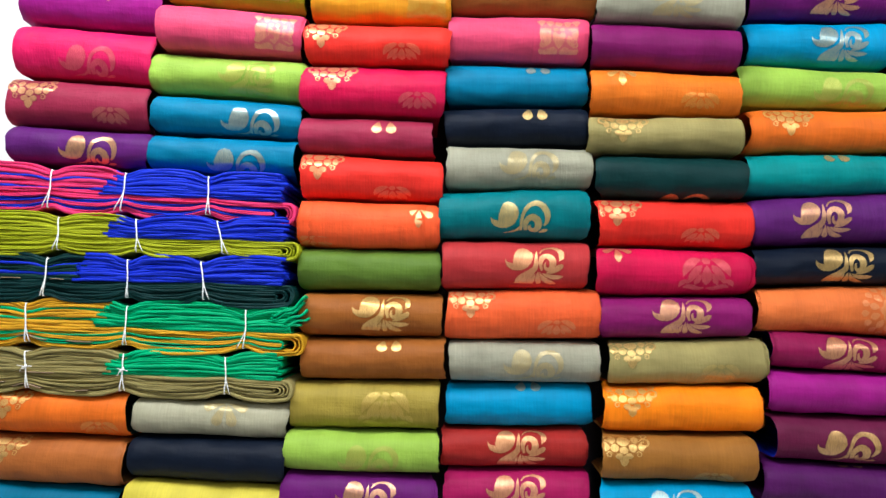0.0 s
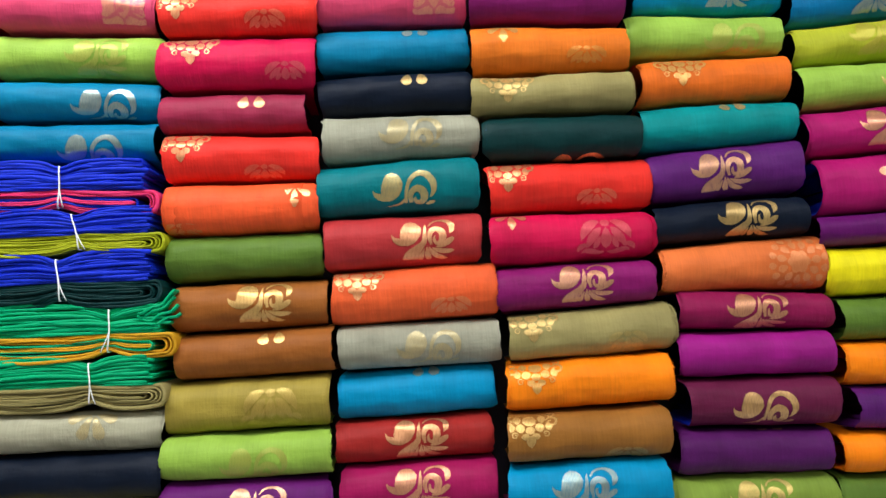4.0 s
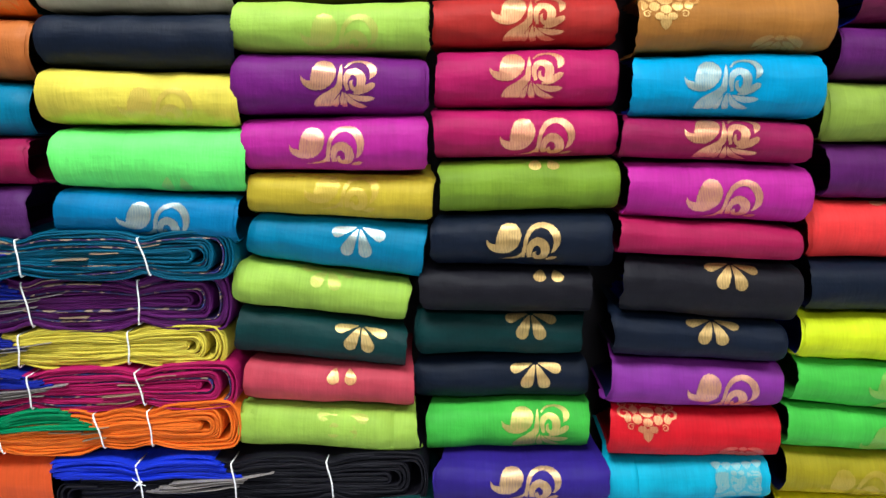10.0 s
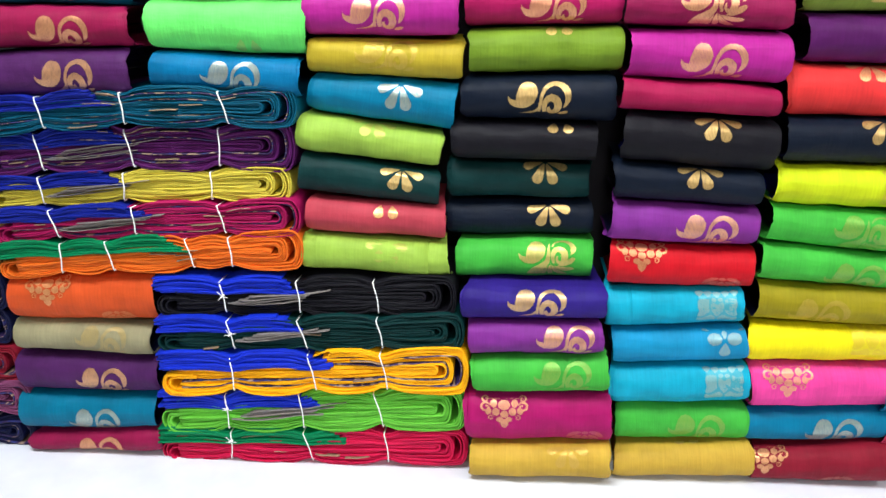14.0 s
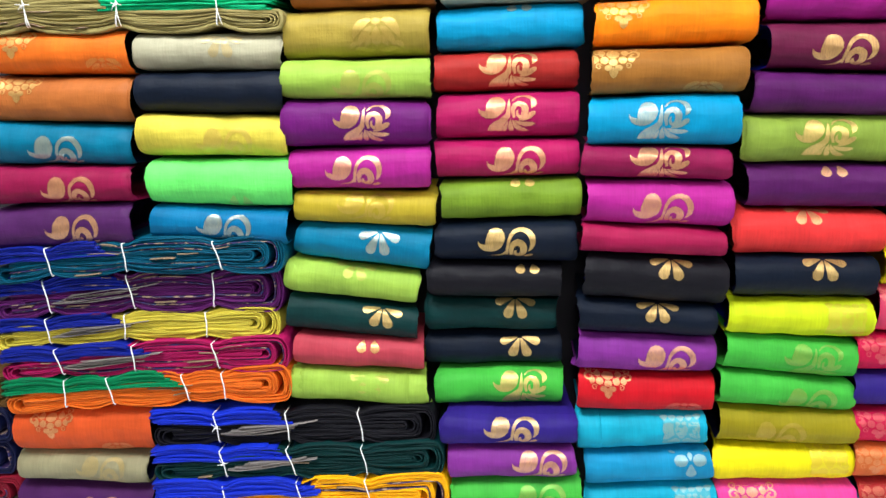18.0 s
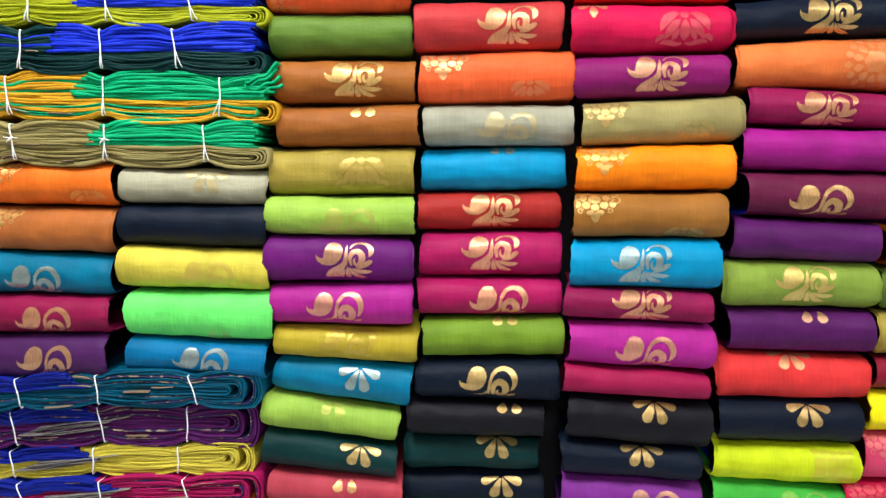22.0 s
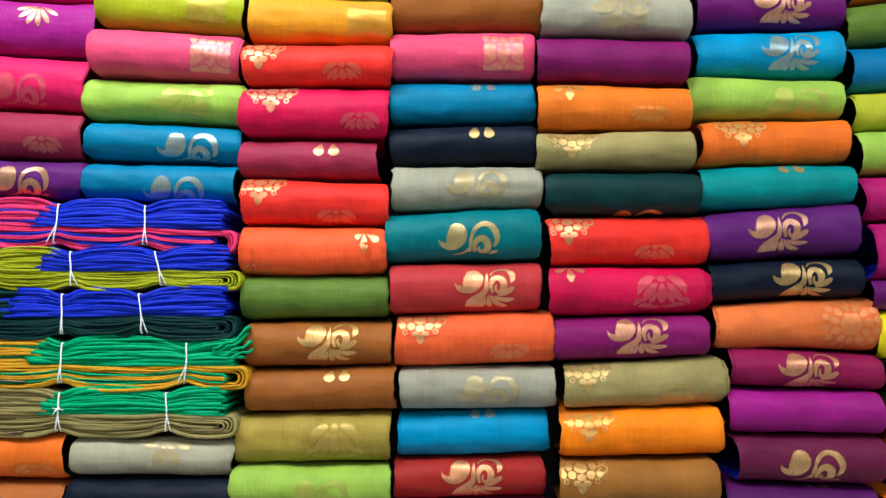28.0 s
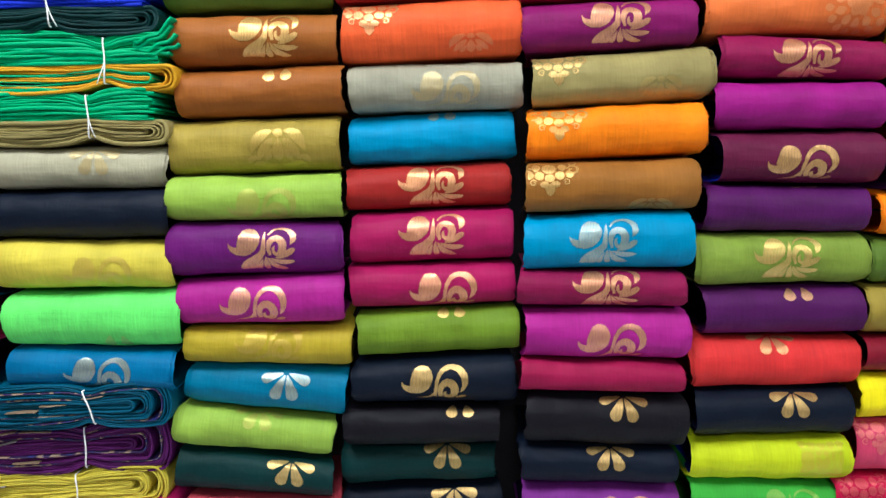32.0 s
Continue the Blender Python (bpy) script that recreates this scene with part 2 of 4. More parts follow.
def border_material():
    """Thin brocade border seen on edge: short dashes of beige and blue on dark."""
    if "border" in MADE:
        return MADE["border"]
    m, n, l, b = nodes_of("brocade_border")
    tex = n.new("ShaderNodeTexCoord")
    mp = n.new("ShaderNodeMapping"); mp.inputs["Scale"].default_value = (46, 3, 160)
    t = n.new("ShaderNodeTexNoise"); t.inputs["Scale"].default_value = 1; t.inputs["Detail"].default_value = 2
    l.new(tex.outputs["Object"], mp.inputs["Vector"]); l.new(mp.outputs[0], t.inputs["Vector"])
    r = n.new("ShaderNodeValToRGB"); r.color_ramp.interpolation = "CONSTANT"
    r.color_ramp.elements[0].color = srgb(38, 46, 112)
    r.color_ramp.elements[1].position = 0.56; r.color_ramp.elements[1].color = srgb(158, 134, 116)
    e = r.color_ramp.elements.new(0.42); e.color = srgb(48, 30, 78)
    l.new(t.outputs[0], r.inputs[0]); l.new(r.outputs[0], b.inputs["Base Color"])
    b.inputs["Roughness"].default_value = 0.5
    MADE["border"] = m
    return m


def plain(name, rgb, rough, vary=0.05, scale=9.0, bump=0.0):
    if name in MADE:
        return MADE[name]
    m, n, l, b = nodes_of(name)
    tex = n.new("ShaderNodeTexCoord")
    t = n.new("ShaderNodeTexNoise"); t.inputs["Scale"].default_value = scale; t.inputs["Detail"].default_value = 5
    l.new(tex.outputs["Object"], t.inputs["Vector"])
    r = n.new("ShaderNodeMapRange"); r.inputs[1].default_value, r.inputs[2].default_value = 0.3, 0.7
    r.inputs[3].default_value, r.inputs[4].default_value = 1 - vary, 1 + vary
    sc = n.new("ShaderNodeVectorMath"); sc.operation = "SCALE"; sc.inputs[0].default_value = srgb(*rgb)[:3]
    l.new(t.outputs[0], r.inputs[0]); l.new(r.outputs[0], sc.inputs[3]); l.new(sc.outputs[0], b.inputs["Base Color"])
    b.inputs["Roughness"].default_value = rough
    if bump:
        bp = n.new("ShaderNodeBump"); bp.inputs["Strength"].default_value = bump; bp.inputs["Distance"].default_value = 0.002
        l.new(t.outputs[0], bp.inputs["Height"]); l.new(bp.outputs[0], b.inputs["Normal"])
    MADE[name] = m
    return m


# ---------------------------------------------------------------- mesh helpers
def mesh_object(name, verts, faces, material, parent=None, label="", smooth=True):
    me = bpy.data.meshes.new(name)
    me.from_pydata([tuple(v) for v in verts], [], faces)
    me.materials.append(material)
    if smooth:
        me.polygons.foreach_set("use_smooth", [True] * len(me.polygons))
    me.update()
    ob = new(name, me)
    if parent:
        ob.parent = parent
    if label:
        ob["label"] = label
    return ob


def box(name, x0, x1, y0, y1, z0, z1, material, label, category):
    v = [(x, y, z) for x in (x0, x1) for y in (y0, y1) for z in (z0, z1)]
    fs = [(0, 1, 3, 2), (4, 6, 7, 5), (0, 4, 5, 1), (2, 3, 7, 6), (0, 2, 6, 4), (1, 5, 7, 3)]
    return tagged(mesh_object(name, v, fs, material, smooth=False), label, category, kind="structure")


# ---------------------------------------------------------------- brocade motifs, drawn from petals and tapering scrolls
def spline(pts, n):
    """Catmull-Rom through pts (any number of values each), n steps a span."""
    p = [np.array(q, float) for q in pts]
    p = [2 * p[0] - p[1]] + p + [2 * p[-1] - p[-2]]
    out = []
    for i in range(1, len(p) - 2):
        for k in range(n):
            t = k / n
            out.append(0.5 * (2 * p[i] + (p[i + 1] - p[i - 1]) * t + (2 * p[i - 1] - 5 * p[i] + 4 * p[i + 1] - p[i + 2]) * t * t
                              + (3 * p[i] - p[i - 1] - 3 * p[i + 1] + p[i + 2]) * t ** 3))
    out.append(p[-2])
    return out


def scroll(pts, n=5, name="scroll"):
    """A strip along a curve; each of pts is u, v, width. A piece is its name and its quads; each corner is u, v, distance from the rim."""
    c = spline(pts, n)
    quads, rows = [], []
    for i, q in enumerate(c):
        a, b = c[max(i - 1, 0)], c[min(i + 1, len(c) - 1)]
        d = b[:2] - a[:2]
        d = d / (np.hypot(*d) + 1e-9)
        half = max(q[2], 0.002) / 2
        nrm = np.array([-d[1], d[0]]) * half
        rows.append([tuple(q[:2] + nrm * k) + (half * (1 - abs(k)),) for k in (1, 0.5, 0, -0.5, -1)])
    for r0, r1 in zip(rows, rows[1:]):
        quads += [(r0[k], r0[k + 1], r1[k + 1], r1[k]) for k in range(4)]
    return [(name, quads)]


def petal(u, v, angle, length, width, fat=0.6, bend=0.0):
    """A leaf from (u, v), pointing along angle (degrees, 0 right, 90 up); its widest place is at fat."""
    a, pts = radians(angle), []
    for k in range(7):
        t = k / 6
        w = width * (math.sin(math.pi * min(t / (2 * fat), 1) if t < fat else math.pi * (0.5 + 0.5 * (t - fat) / (1 - fat))) ** 0.75 if 0 < t < 1 else 0.0)
        aa = a + bend * t
        pts.append((u + math.cos(aa) * length * t, v + math.sin(aa) * length * t, w))
    return scroll(pts, 2, "petal")


def drop(u, v, angle, length, width, fat=0.66):
    """A petal with a round outer end."""
    a, pts = radians(angle), []
    for k in range(9):
        t = 1 - (1 - k / 8) ** 1.7
        w = width * (0.15 + 0.85 * (t / fat) ** 0.8 if t < fat else math.sqrt(max(0.0, 1 - ((t - fat) / (1 - fat)) ** 2)))
        pts.append((u + math.cos(a) * length * t, v + math.sin(a) * length * t, w))
    return scroll(pts, 2, "petal")


def blob(outline, centre, n=4, name="leaf"):
    """A filled shape inside a smooth closed outline."""
    o = spline(list(outline) + [outline[0]], n)
    c = np.array(centre, float)
    quads = []
    at = lambda p, r: tuple(c + (p - c) * r) + ((1 - r) * 0.7 * float(np.hypot(*(p - c))),)
    for p, q in zip(o, o[1:]):
        for r0, r1 in ((0.0, 0.3), (0.3, 0.6), (0.6, 0.85), (0.85, 1.0)):
            quads.append((at(p, r0), at(q, r0), at(q, r1), at(p, r1)))
    return [(name, quads)]


def oval(u, v, ru, rv):
    return blob([(u + ru * math.cos(k * math.pi / 4), v + rv * math.sin(k * math.pi / 4)) for k in range(8)], (u, v), 3, "scale")


def moved(pieces, du=0.0, dv=0.0, ku=1.0, kv=1.0):
    return [(n, [tuple((p[0] * ku + du, p[1] * kv + dv, p[2]) for p in quad) for quad in quads]) for n, quads in pieces]


def paisley_leaf():
    """An egg-shaped leaf that leans over, with a tail that curls up to a point."""
    q = blob([(0.30, -0.005), (0.39, -0.03), (0.455, -0.11), (0.475, -0.21), (0.44, -0.32), (0.36, -0.41), (0.25, -0.455), (0.16, -0.42), (0.125, -0.32), (0.14, -0.2), (0.185, -0.085), (0.235, -0.03)], (0.3, -0.23))
    return q + scroll([(0.25, -0.40, 0.11), (0.15, -0.385, 0.125), (0.075, -0.355, 0.1), (0.025, -0.31, 0.055), (0.0, -0.24, 0.0)], 4, "tail")


def swirl():
    """The ring beside the leaf, open below, and the tight coil that it holds."""
    q = scroll([(0.50, -0.50, 0.05), (0.515, -0.36, 0.06), (0.55, -0.21, 0.065), (0.625, -0.1, 0.08), (0.74, -0.05, 0.09), (0.855, -0.085, 0.11), (0.935, -0.19, 0.115), (0.945, -0.31, 0.09), (0.9, -0.405, 0.045), (0.86, -0.43, 0.0)], 4)
    q += scroll([(0.585, -0.50, 0.075), (0.578, -0.40, 0.085), (0.61, -0.315, 0.1), (0.69, -0.275, 0.115), (0.77, -0.32, 0.13), (0.795, -0.41, 0.125), (0.75, -0.49, 0.10), (0.675, -0.495, 0.075), (0.645, -0.435, 0.06), (0.675, -0.40, 0.0)], 4)
    return q


def leaf_and_swirl():
    q = paisley_leaf() + swirl()
    q += scroll([(0.16, -0.555, 0.0), (0.3, -0.535, 0.03), (0.42, -0.505, 0.05), (0.495, -0.43, 0.045), (0.51, -0.36, 0.0)], 4)
    return q + petal(0.79, -0.545, 16, 0.18, 0.07)


def leaf_and_fan():
    """The whole design: leaf and swirl on a stem that spreads into a fan of leaves below."""
    q = paisley_leaf()
    q += scroll([(0.585, -0.13, 0.03), (0.65, -0.05, 0.045), (0.76, -0.015, 0.05), (0.87, -0.045, 0.075), (0.945, -0.13, 0.1), (0.945, -0.22, 0.09), (0.9, -0.3, 0.0)], 4)
    q += scroll([(0.615, -0.45, 0.05), (0.592, -0.33, 0.075), (0.625, -0.225, 0.1), (0.71, -0.185, 0.11), (0.79, -0.25, 0.125), (0.795, -0.36, 0.12), (0.74, -0.435, 0.085), (0.675, -0.41, 0.06), (0.665, -0.335, 0.045), (0.695, -0.30, 0.0)], 4)
    q += blob([(0.54, -0.06), (0.515, -0.13), (0.5, -0.24), (0.47, -0.36), (0.37, -0.45), (0.255, -0.52), (0.18, -0.60), (0.155, -0.70), (0.27, -0.705), (0.4, -0.70), (0.43, -0.6), (0.5, -0.5), (0.548, -0.42), (0.555, -0.28), (0.55, -0.16)], (0.46, -0.43), name="stem")
    q += scroll([(0.51, -0.5, 0.01), (0.475, -0.58, 0.06), (0.45, -0.65, 0.085), (0.435, -0.71, 0.06)], 4, "petal") + scroll([(0.55, -0.46, 0.01), (0.545, -0.56, 0.075), (0.555, -0.65, 0.1), (0.57, -0.71, 0.07)], 4, "petal")
    q += scroll([(0.575, -0.475, 0.01), (0.62, -0.57, 0.08), (0.69, -0.645, 0.1), (0.79, -0.69, 0.08), (0.87, -0.7, 0.0)], 4, "petal")
    q += scroll([(0.62, -0.5, 0.02), (0.7, -0.545, 0.075), (0.81, -0.57, 0.095), (0.92, -0.565, 0.07), (0.98, -0.555, 0.0)], 4, "petal")
    q += scroll([(0.69, -0.495, 0.03), (0.78, -0.47, 0.08), (0.87, -0.42, 0.105), (0.95, -0.37, 0.08), (0.985, -0.355, 0.0)], 4, "petal")
    return q


def flower(angles, length, width, fat=0.74):
    q = []
    for a in angles:
        k = 0.84 + 0.16 * abs(math.sin(radians(a))) ** 1.5
        q += drop(0.5 + 0.05 * math.cos(radians(a)), -0.02 + 0.05 * math.sin(radians(a)), a, length * k, width * k, fat)
    return q


def curl(u, v, s, flip):
    return scroll([(u, v, 0.04 * s), (u + flip * 0.10 * s, v + 0.06 * s, 0.06 * s), (u + flip * 0.2 * s, v, 0.065 * s), (u + flip * 0.17 * s, v - 0.10 * s, 0.06 * s),
                   (u + flip * 0.07 * s, v - 0.11 * s, 0.055 * s), (u + flip * 0.05 * s, v - 0.03 * s, 0.05 * s), (u + flip * 0.11 * s, v - 0.015 * s, 0.05 * s)], 3)


def crown():
    """Close-set scales in a hanging triangle, with curls at its upper corners."""
    q = oval(0.5, -0.12, 0.145, 0.12) + petal(0.5, -0.42, 270, 0.24, 0.19, 0.45) + oval(0.5, -0.32, 0.1, 0.085)
    for f in (-1, 1):
        q += petal(0.5 + f * 0.235, 0.02, 270, 0.21, 0.17, 0.5) + curl(0.5 + f * 0.31, -0.12, 1.0, f) + curl(0.5 + f * 0.34, 0.05, 0.75, f)
        q += oval(0.5 + f * 0.185, -0.27, 0.095, 0.095) + petal(0.5 + f * 0.33, -0.16, 270 + f * 14, 0.19, 0.15, 0.55) + oval(0.5 + f * 0.1, -0.44, 0.09, 0.07)
        q += scroll([(0.5 + f * 0.05, 0.02, 0.015), (0.5 + f * 0.3, 0.03, 0.025), (0.5 + f * 0.5, 0.0, 0.01)], 3)
        q += curl(0.5 + f * 0.24, -0.38, 0.55, f)
    return q


def lotus(tall, skirt):
    """A lotus seen from the side: broad petals that arch out and down from a round bud, close together; tall squeezes its height."""
    q = oval(0.5, -0.075, 0.09, 0.085) + petal(0.5, -0.16, 270, 0.42, 0.2, 0.6)
    for f in (-1, 1):
        q += scroll([(0.5 + f * u, v, w) for u, v, w in ((0.1, -0.05, 0.05), (0.18, -0.06, 0.14), (0.29, -0.13, 0.19), (0.38, -0.26, 0.15), (0.44, -0.41, 0.0))], 3, "petal")
        q += scroll([(0.5 + f * u, v, w) for u, v, w in ((0.085, -0.175, 0.03), (0.15, -0.24, 0.14), (0.23, -0.34, 0.16), (0.3, -0.45, 0.12), (0.36, -0.56, 0.0))], 3, "petal")
        q += scroll([(0.5 + f * u, v, w) for u, v, w in ((0.1, -0.33, 0.02), (0.14, -0.41, 0.1), (0.18, -0.5, 0.11), (0.22, -0.58, 0.0))], 3, "petal")
        if skirt:
            q += scroll([(0.5 + f * u, v, w) for u, v, w in ((0.3, -0.53, 0.03), (0.38, -0.49, 0.09), (0.46, -0.53, 0.11), (0.51, -0.62, 0.0))], 3, "petal")
            q += scroll([(0.5 + f * u, v, w) for u, v, w in ((0.03, -0.64, 0.04), (0.13, -0.66, 0.1), (0.26, -0.62, 0.12), (0.36, -0.6, 0.09), (0.44, -0.65, 0.0))], 3, "petal")
    return moved(q, kv=tall)


def block():
    """A close square of broad leaves with narrow slits between them, under a row of small petals."""
    q = blob([(0.08, -0.12), (0.3, -0.09), (0.5, -0.1), (0.7, -0.09), (0.92, -0.12), (0.95, -0.3), (0.93, -0.5), (0.95, -0.68), (0.92, -0.8), (0.7, -0.82), (0.5, -0.81), (0.3, -0.82), (0.08, -0.8), (0.05, -0.68), (0.07, -0.5), (0.05, -0.3)], (0.5, -0.45), 3, "field")
    q += blob([(0.5, -0.36), (0.62, -0.29), (0.66, -0.4), (0.62, -0.54), (0.5, -0.68), (0.38, -0.54), (0.34, -0.4), (0.38, -0.29)], (0.5, -0.46), 3, "heart")
    for f in (-1, 1):
        k = lambda pts: [(0.5 + f * u, v) for u, v in pts]
        q += blob(k([(0.175, -0.22), (0.3, -0.2), (0.43, -0.23), (0.46, -0.36), (0.43, -0.5), (0.46, -0.62), (0.36, -0.66), (0.24, -0.6), (0.165, -0.52), (0.18, -0.38)]), (0.5 + f * 0.31, -0.42), 3)
        q += blob(k([(0.02, -0.7), (0.12, -0.62), (0.24, -0.66), (0.36, -0.7), (0.46, -0.68), (0.45, -0.8), (0.3, -0.82), (0.15, -0.8), (0.03, -0.81)]), (0.5 + f * 0.23, -0.74), 3)
        q += oval(0.5 + f * 0.075, -0.24, 0.07, 0.06)
    for k in range(5):
        q += drop(0.1 + 0.2 * k, -0.19 + 0.02 * abs(k - 2), 90, 0.17, 0.21)
    return q


def trefoil():
    return oval(0.22, -0.24, 0.22, 0.2) + oval(0.78, -0.24, 0.22, 0.2) + drop(0.5, -0.36, 270, 0.42, 0.34) + petal(0.5, -0.26, 90, 0.3, 0.16) + petal(0.1, 0.02, 160, 0.25, 0.1) + petal(0.9, 0.02, 20, 0.25, 0.1)


def medallion():
    q = []
    for r, n, ln, w in ((0.0, 6, 0.2, 0.16), (0.19, 11, 0.18, 0.13), (0.36, 16, 0.14, 0.13)):
        for k in range(n):
            a = 360 * k / n + 20 * r
            q += petal(0.5 + r * math.cos(radians(a)), -0.42 + r * math.sin(radians(a)), a, ln, w, 0.6)
    return q


# kind: shapes, width in metres, height of the drawn part in widths
MOTIFS = {
    "P": (leaf_and_swirl(), 0.116, 0.50), "Q": (moved(leaf_and_fan(), kv=0.94), 0.114, 0.66), "F": (flower((197, 247, 291, 341), 0.44, 0.22), 0.102, 0.44),
    "D": (drop(0.3, 0.14, 262, 0.52, 0.38) + drop(0.7, 0.14, 280, 0.52, 0.38), 0.056, 0.3), "C": (crown(), 0.092, 0.6), "L": (lotus(0.72, False), 0.082, 0.36), "B": (lotus(0.95, True), 0.104, 0.62),
    "S": (block(), 0.084, 0.80), "M": (medallion(), 0.112, 0.9), "G": (flower((214, 270, 326), 0.46, 0.24) + petal(0.5, -0.4, 270, 0.2, 0.14), 0.07, 0.5),
    "T": (trefoil(), 0.068, 0.8), "W": (flower((200, 225, 250, 275, 300, 330), 0.44, 0.12, 0.6), 0.1, 0.4),
}
MOTIF_WORDS = {"P": "paisley", "Q": "paisley and leaf", "F": "petal", "D": "petal tip", "C": "lace crown", "L": "half lotus", "B": "lotus", "S": "square lotus", "M": "lotus medallion",
               "G": "small flower", "W": "pale petal", "T": "trefoil"}


# ---------------------------------------------------------------- folded sarees
class Front:
    """The rolled face of a folded saree: x along it, s up the curve, 0 at mid height."""

    def __init__(self, w, h, wedge, seed, depth=0.21):
        self.w, self.h, self.wedge, self.depth = w, h, wedge, depth
        self.groove = 0.0037
        self.b = min(0.5 * h, 0.043)
        self.round = 0.006 + 0.018 * random.Random(seed + 31).random()
        self.off = Vector((seed * 3.7, seed * 1.3, seed * 0.7))
        self.theta = np.linspace(-math.pi / 2, math.pi / 2, 181)
        zz, yy = self.curve(self.theta)
        self.arc = np.concatenate([[0], np.cumsum(np.hypot(np.diff(zz), np.diff(yy)))])
        self.arc -= self.arc[90]
        self.smax = self.arc[-1]
        rng = random.Random(seed * 5 + 2)
        self.ends = {side: (rng.gauss(0, 0.0035), rng.gauss(0, 0.003), abs(rng.gauss(0, 0.004)), rng.uniform(0.3, 1.5), rng.uniform(0, 50)) for side in (-1, 1)}

    def end_shift(self, side, s):
        """How far the end of the cloth stands out at height s: it leans, bellies, its corners draw in, and the cut edge is ragged."""
        lean, belly, corner, rag, k = self.ends[side]
        t = max(-1.0, min(1.0, s / self.smax))
        x = lean * t + belly * (1 - t * t) - corner * max(0.0, abs(t + 0.1 * lean / 0.0035) - 0.55) / 0.45
        x += (noise.noise(Vector((k, s * 60, 5)) + self.off) * 0.0028 + noise.noise(Vector((k, s * 210, 7)) + self.off) * 0.0014) * rag
        return x

    def curve(self, th):
        e = 0.97
        half = self.h / 2 - self.groove  # the face is a little lower than the fold behind it
        return self.h / 2 + half * np.sign(np.sin(th)) * np.abs(np.sin(th)) ** e, self.b * (1 - np.abs(np.cos(th)) ** e)

    def s_at(self, z):
        return float(np.interp(z, self.curve(self.theta)[0], self.arc))

    def point(self, x, s, lift=0.0):
        th = float(np.interp(s, self.arc, self.theta))
        z, y = self.curve(th)
        over = abs(s) - self.smax
        if over > 0:
            y += over
            x *= 1 - 0.07 * min(1.0, over / 0.08)  # the layers behind the face draw in
            z += math.copysign(self.groove * min(1.0, over / 0.03), s)
        n = noise.noise(Vector((x * 7, s * 9, 0)) + self.off) * 0.0048 + noise.noise(Vector((x * 22, s * 18, 3)) + self.off) * 0.0025
        n += noise.noise(Vector((x * 10 + s * 60, s * 16 - x * 20, 9)) + self.off) * 0.002
        edge = max(0.0, abs(x) - (self.w / 2 - 0.016)) / 0.016
        z = self.h / 2 + (z - self.h / 2) * (1 - self.round * edge ** 2.5)
        out = n * (0.4 if over > 0 else 1.0) - 0.002 * edge ** 3 + lift
        c, sn = math.cos(th), math.sin(th)
        k = 1 + self.wedge * x / self.w
        sag = noise.noise(Vector((x * 5, 0, 20)) + self.off) * 0.0019
        return Vector((x, float(y) - c * out, (float(z) + sn * out * 0.7) * k + sag))


def saree_cloth(fr, seed, material, parent):
    nx = 44
    ss = [-fr.smax - fr.depth + fr.b, -fr.smax - 0.05] + [fr.smax * math.sin(math.pi / 2 * k / 15) for k in range(-15, 16)] + [fr.smax + 0.05, fr.smax + fr.depth - fr.b]
    verts, faces = [], []
    for i in range(nx + 1):
        f = -math.cos(math.pi * i / nx) * 0.35 + (2 * i / nx - 1) * 0.65
        for s in ss:
            x = f * fr.w / 2
            if abs(f) > 0.75:
                side = 1 if f > 0 else -1
                x += side * fr.end_shift(side, s) * ((abs(f) - 0.75) / 0.25) ** 2
            verts.append(fr.point(x, s))
    m = len(ss)
    for i in range(nx):
        for j in range(m - 1):
            faces.append((i * m + j, (i + 1) * m + j, (i + 1) * m + j + 1, i * m + j + 1))
    return mesh_object("cloth", verts, faces, material, parent)


def folded_end(fr, side, seed, material, parent, label):
    """The end of the roll: nested layers of the fold, stepping in and out."""
    ss = [-fr.smax - fr.depth + fr.b, -fr.smax - 0.06] + [fr.smax * math.sin(math.pi / 2 * k / 7) for k in range(-7, 8)] + [fr.smax + 0.06, fr.smax + fr.depth - fr.b]
    rng = random.Random(seed * 2 + side)
    verts, faces = [], []
    q = lambda a, b: rng.uniform(a, b)
    # two or three outer turns of cloth, then the hollow heart of the fold
    steps = [(0.0, -0.0015), (0.09, -0.0025), (0.10, -q(0.006, 0.012)), (0.19, -q(0.007, 0.013)), (0.2, -q(0.014, 0.022)), (0.3, -q(0.016, 0.024)),
             (0.31, -q(0.026, 0.038)), (0.55, -q(0.022, 0.032)), (0.56, -0.046), (1.0, -0.05)]
    cz, cy = fr.h / 2, fr.b + 0.02
    for k, dx in steps:
        for s in ss:
            p = fr.point(side * (fr.w / 2 - 0.004), s, -0.0008)
            z = cz + (p.z - cz) * (1 - 0.97 * k)
            y = p.y + (cy - p.y) * k * (0.9 if p.y < cy else 0.0)
            verts.append((p.x + side * (0.001 + dx + fr.end_shift(side, s) * (1 - k)), y, z))
    m = len(ss)
    for i in range(len(steps) - 1):
        for j in range(m - 1):
            a = (i * m + j, (i + 1) * m + j, (i + 1) * m + j + 1, i * m + j + 1)
            faces.append(a if side < 0 else a[::-1])
    return mesh_object("folded_end", verts, faces, material, parent, label)


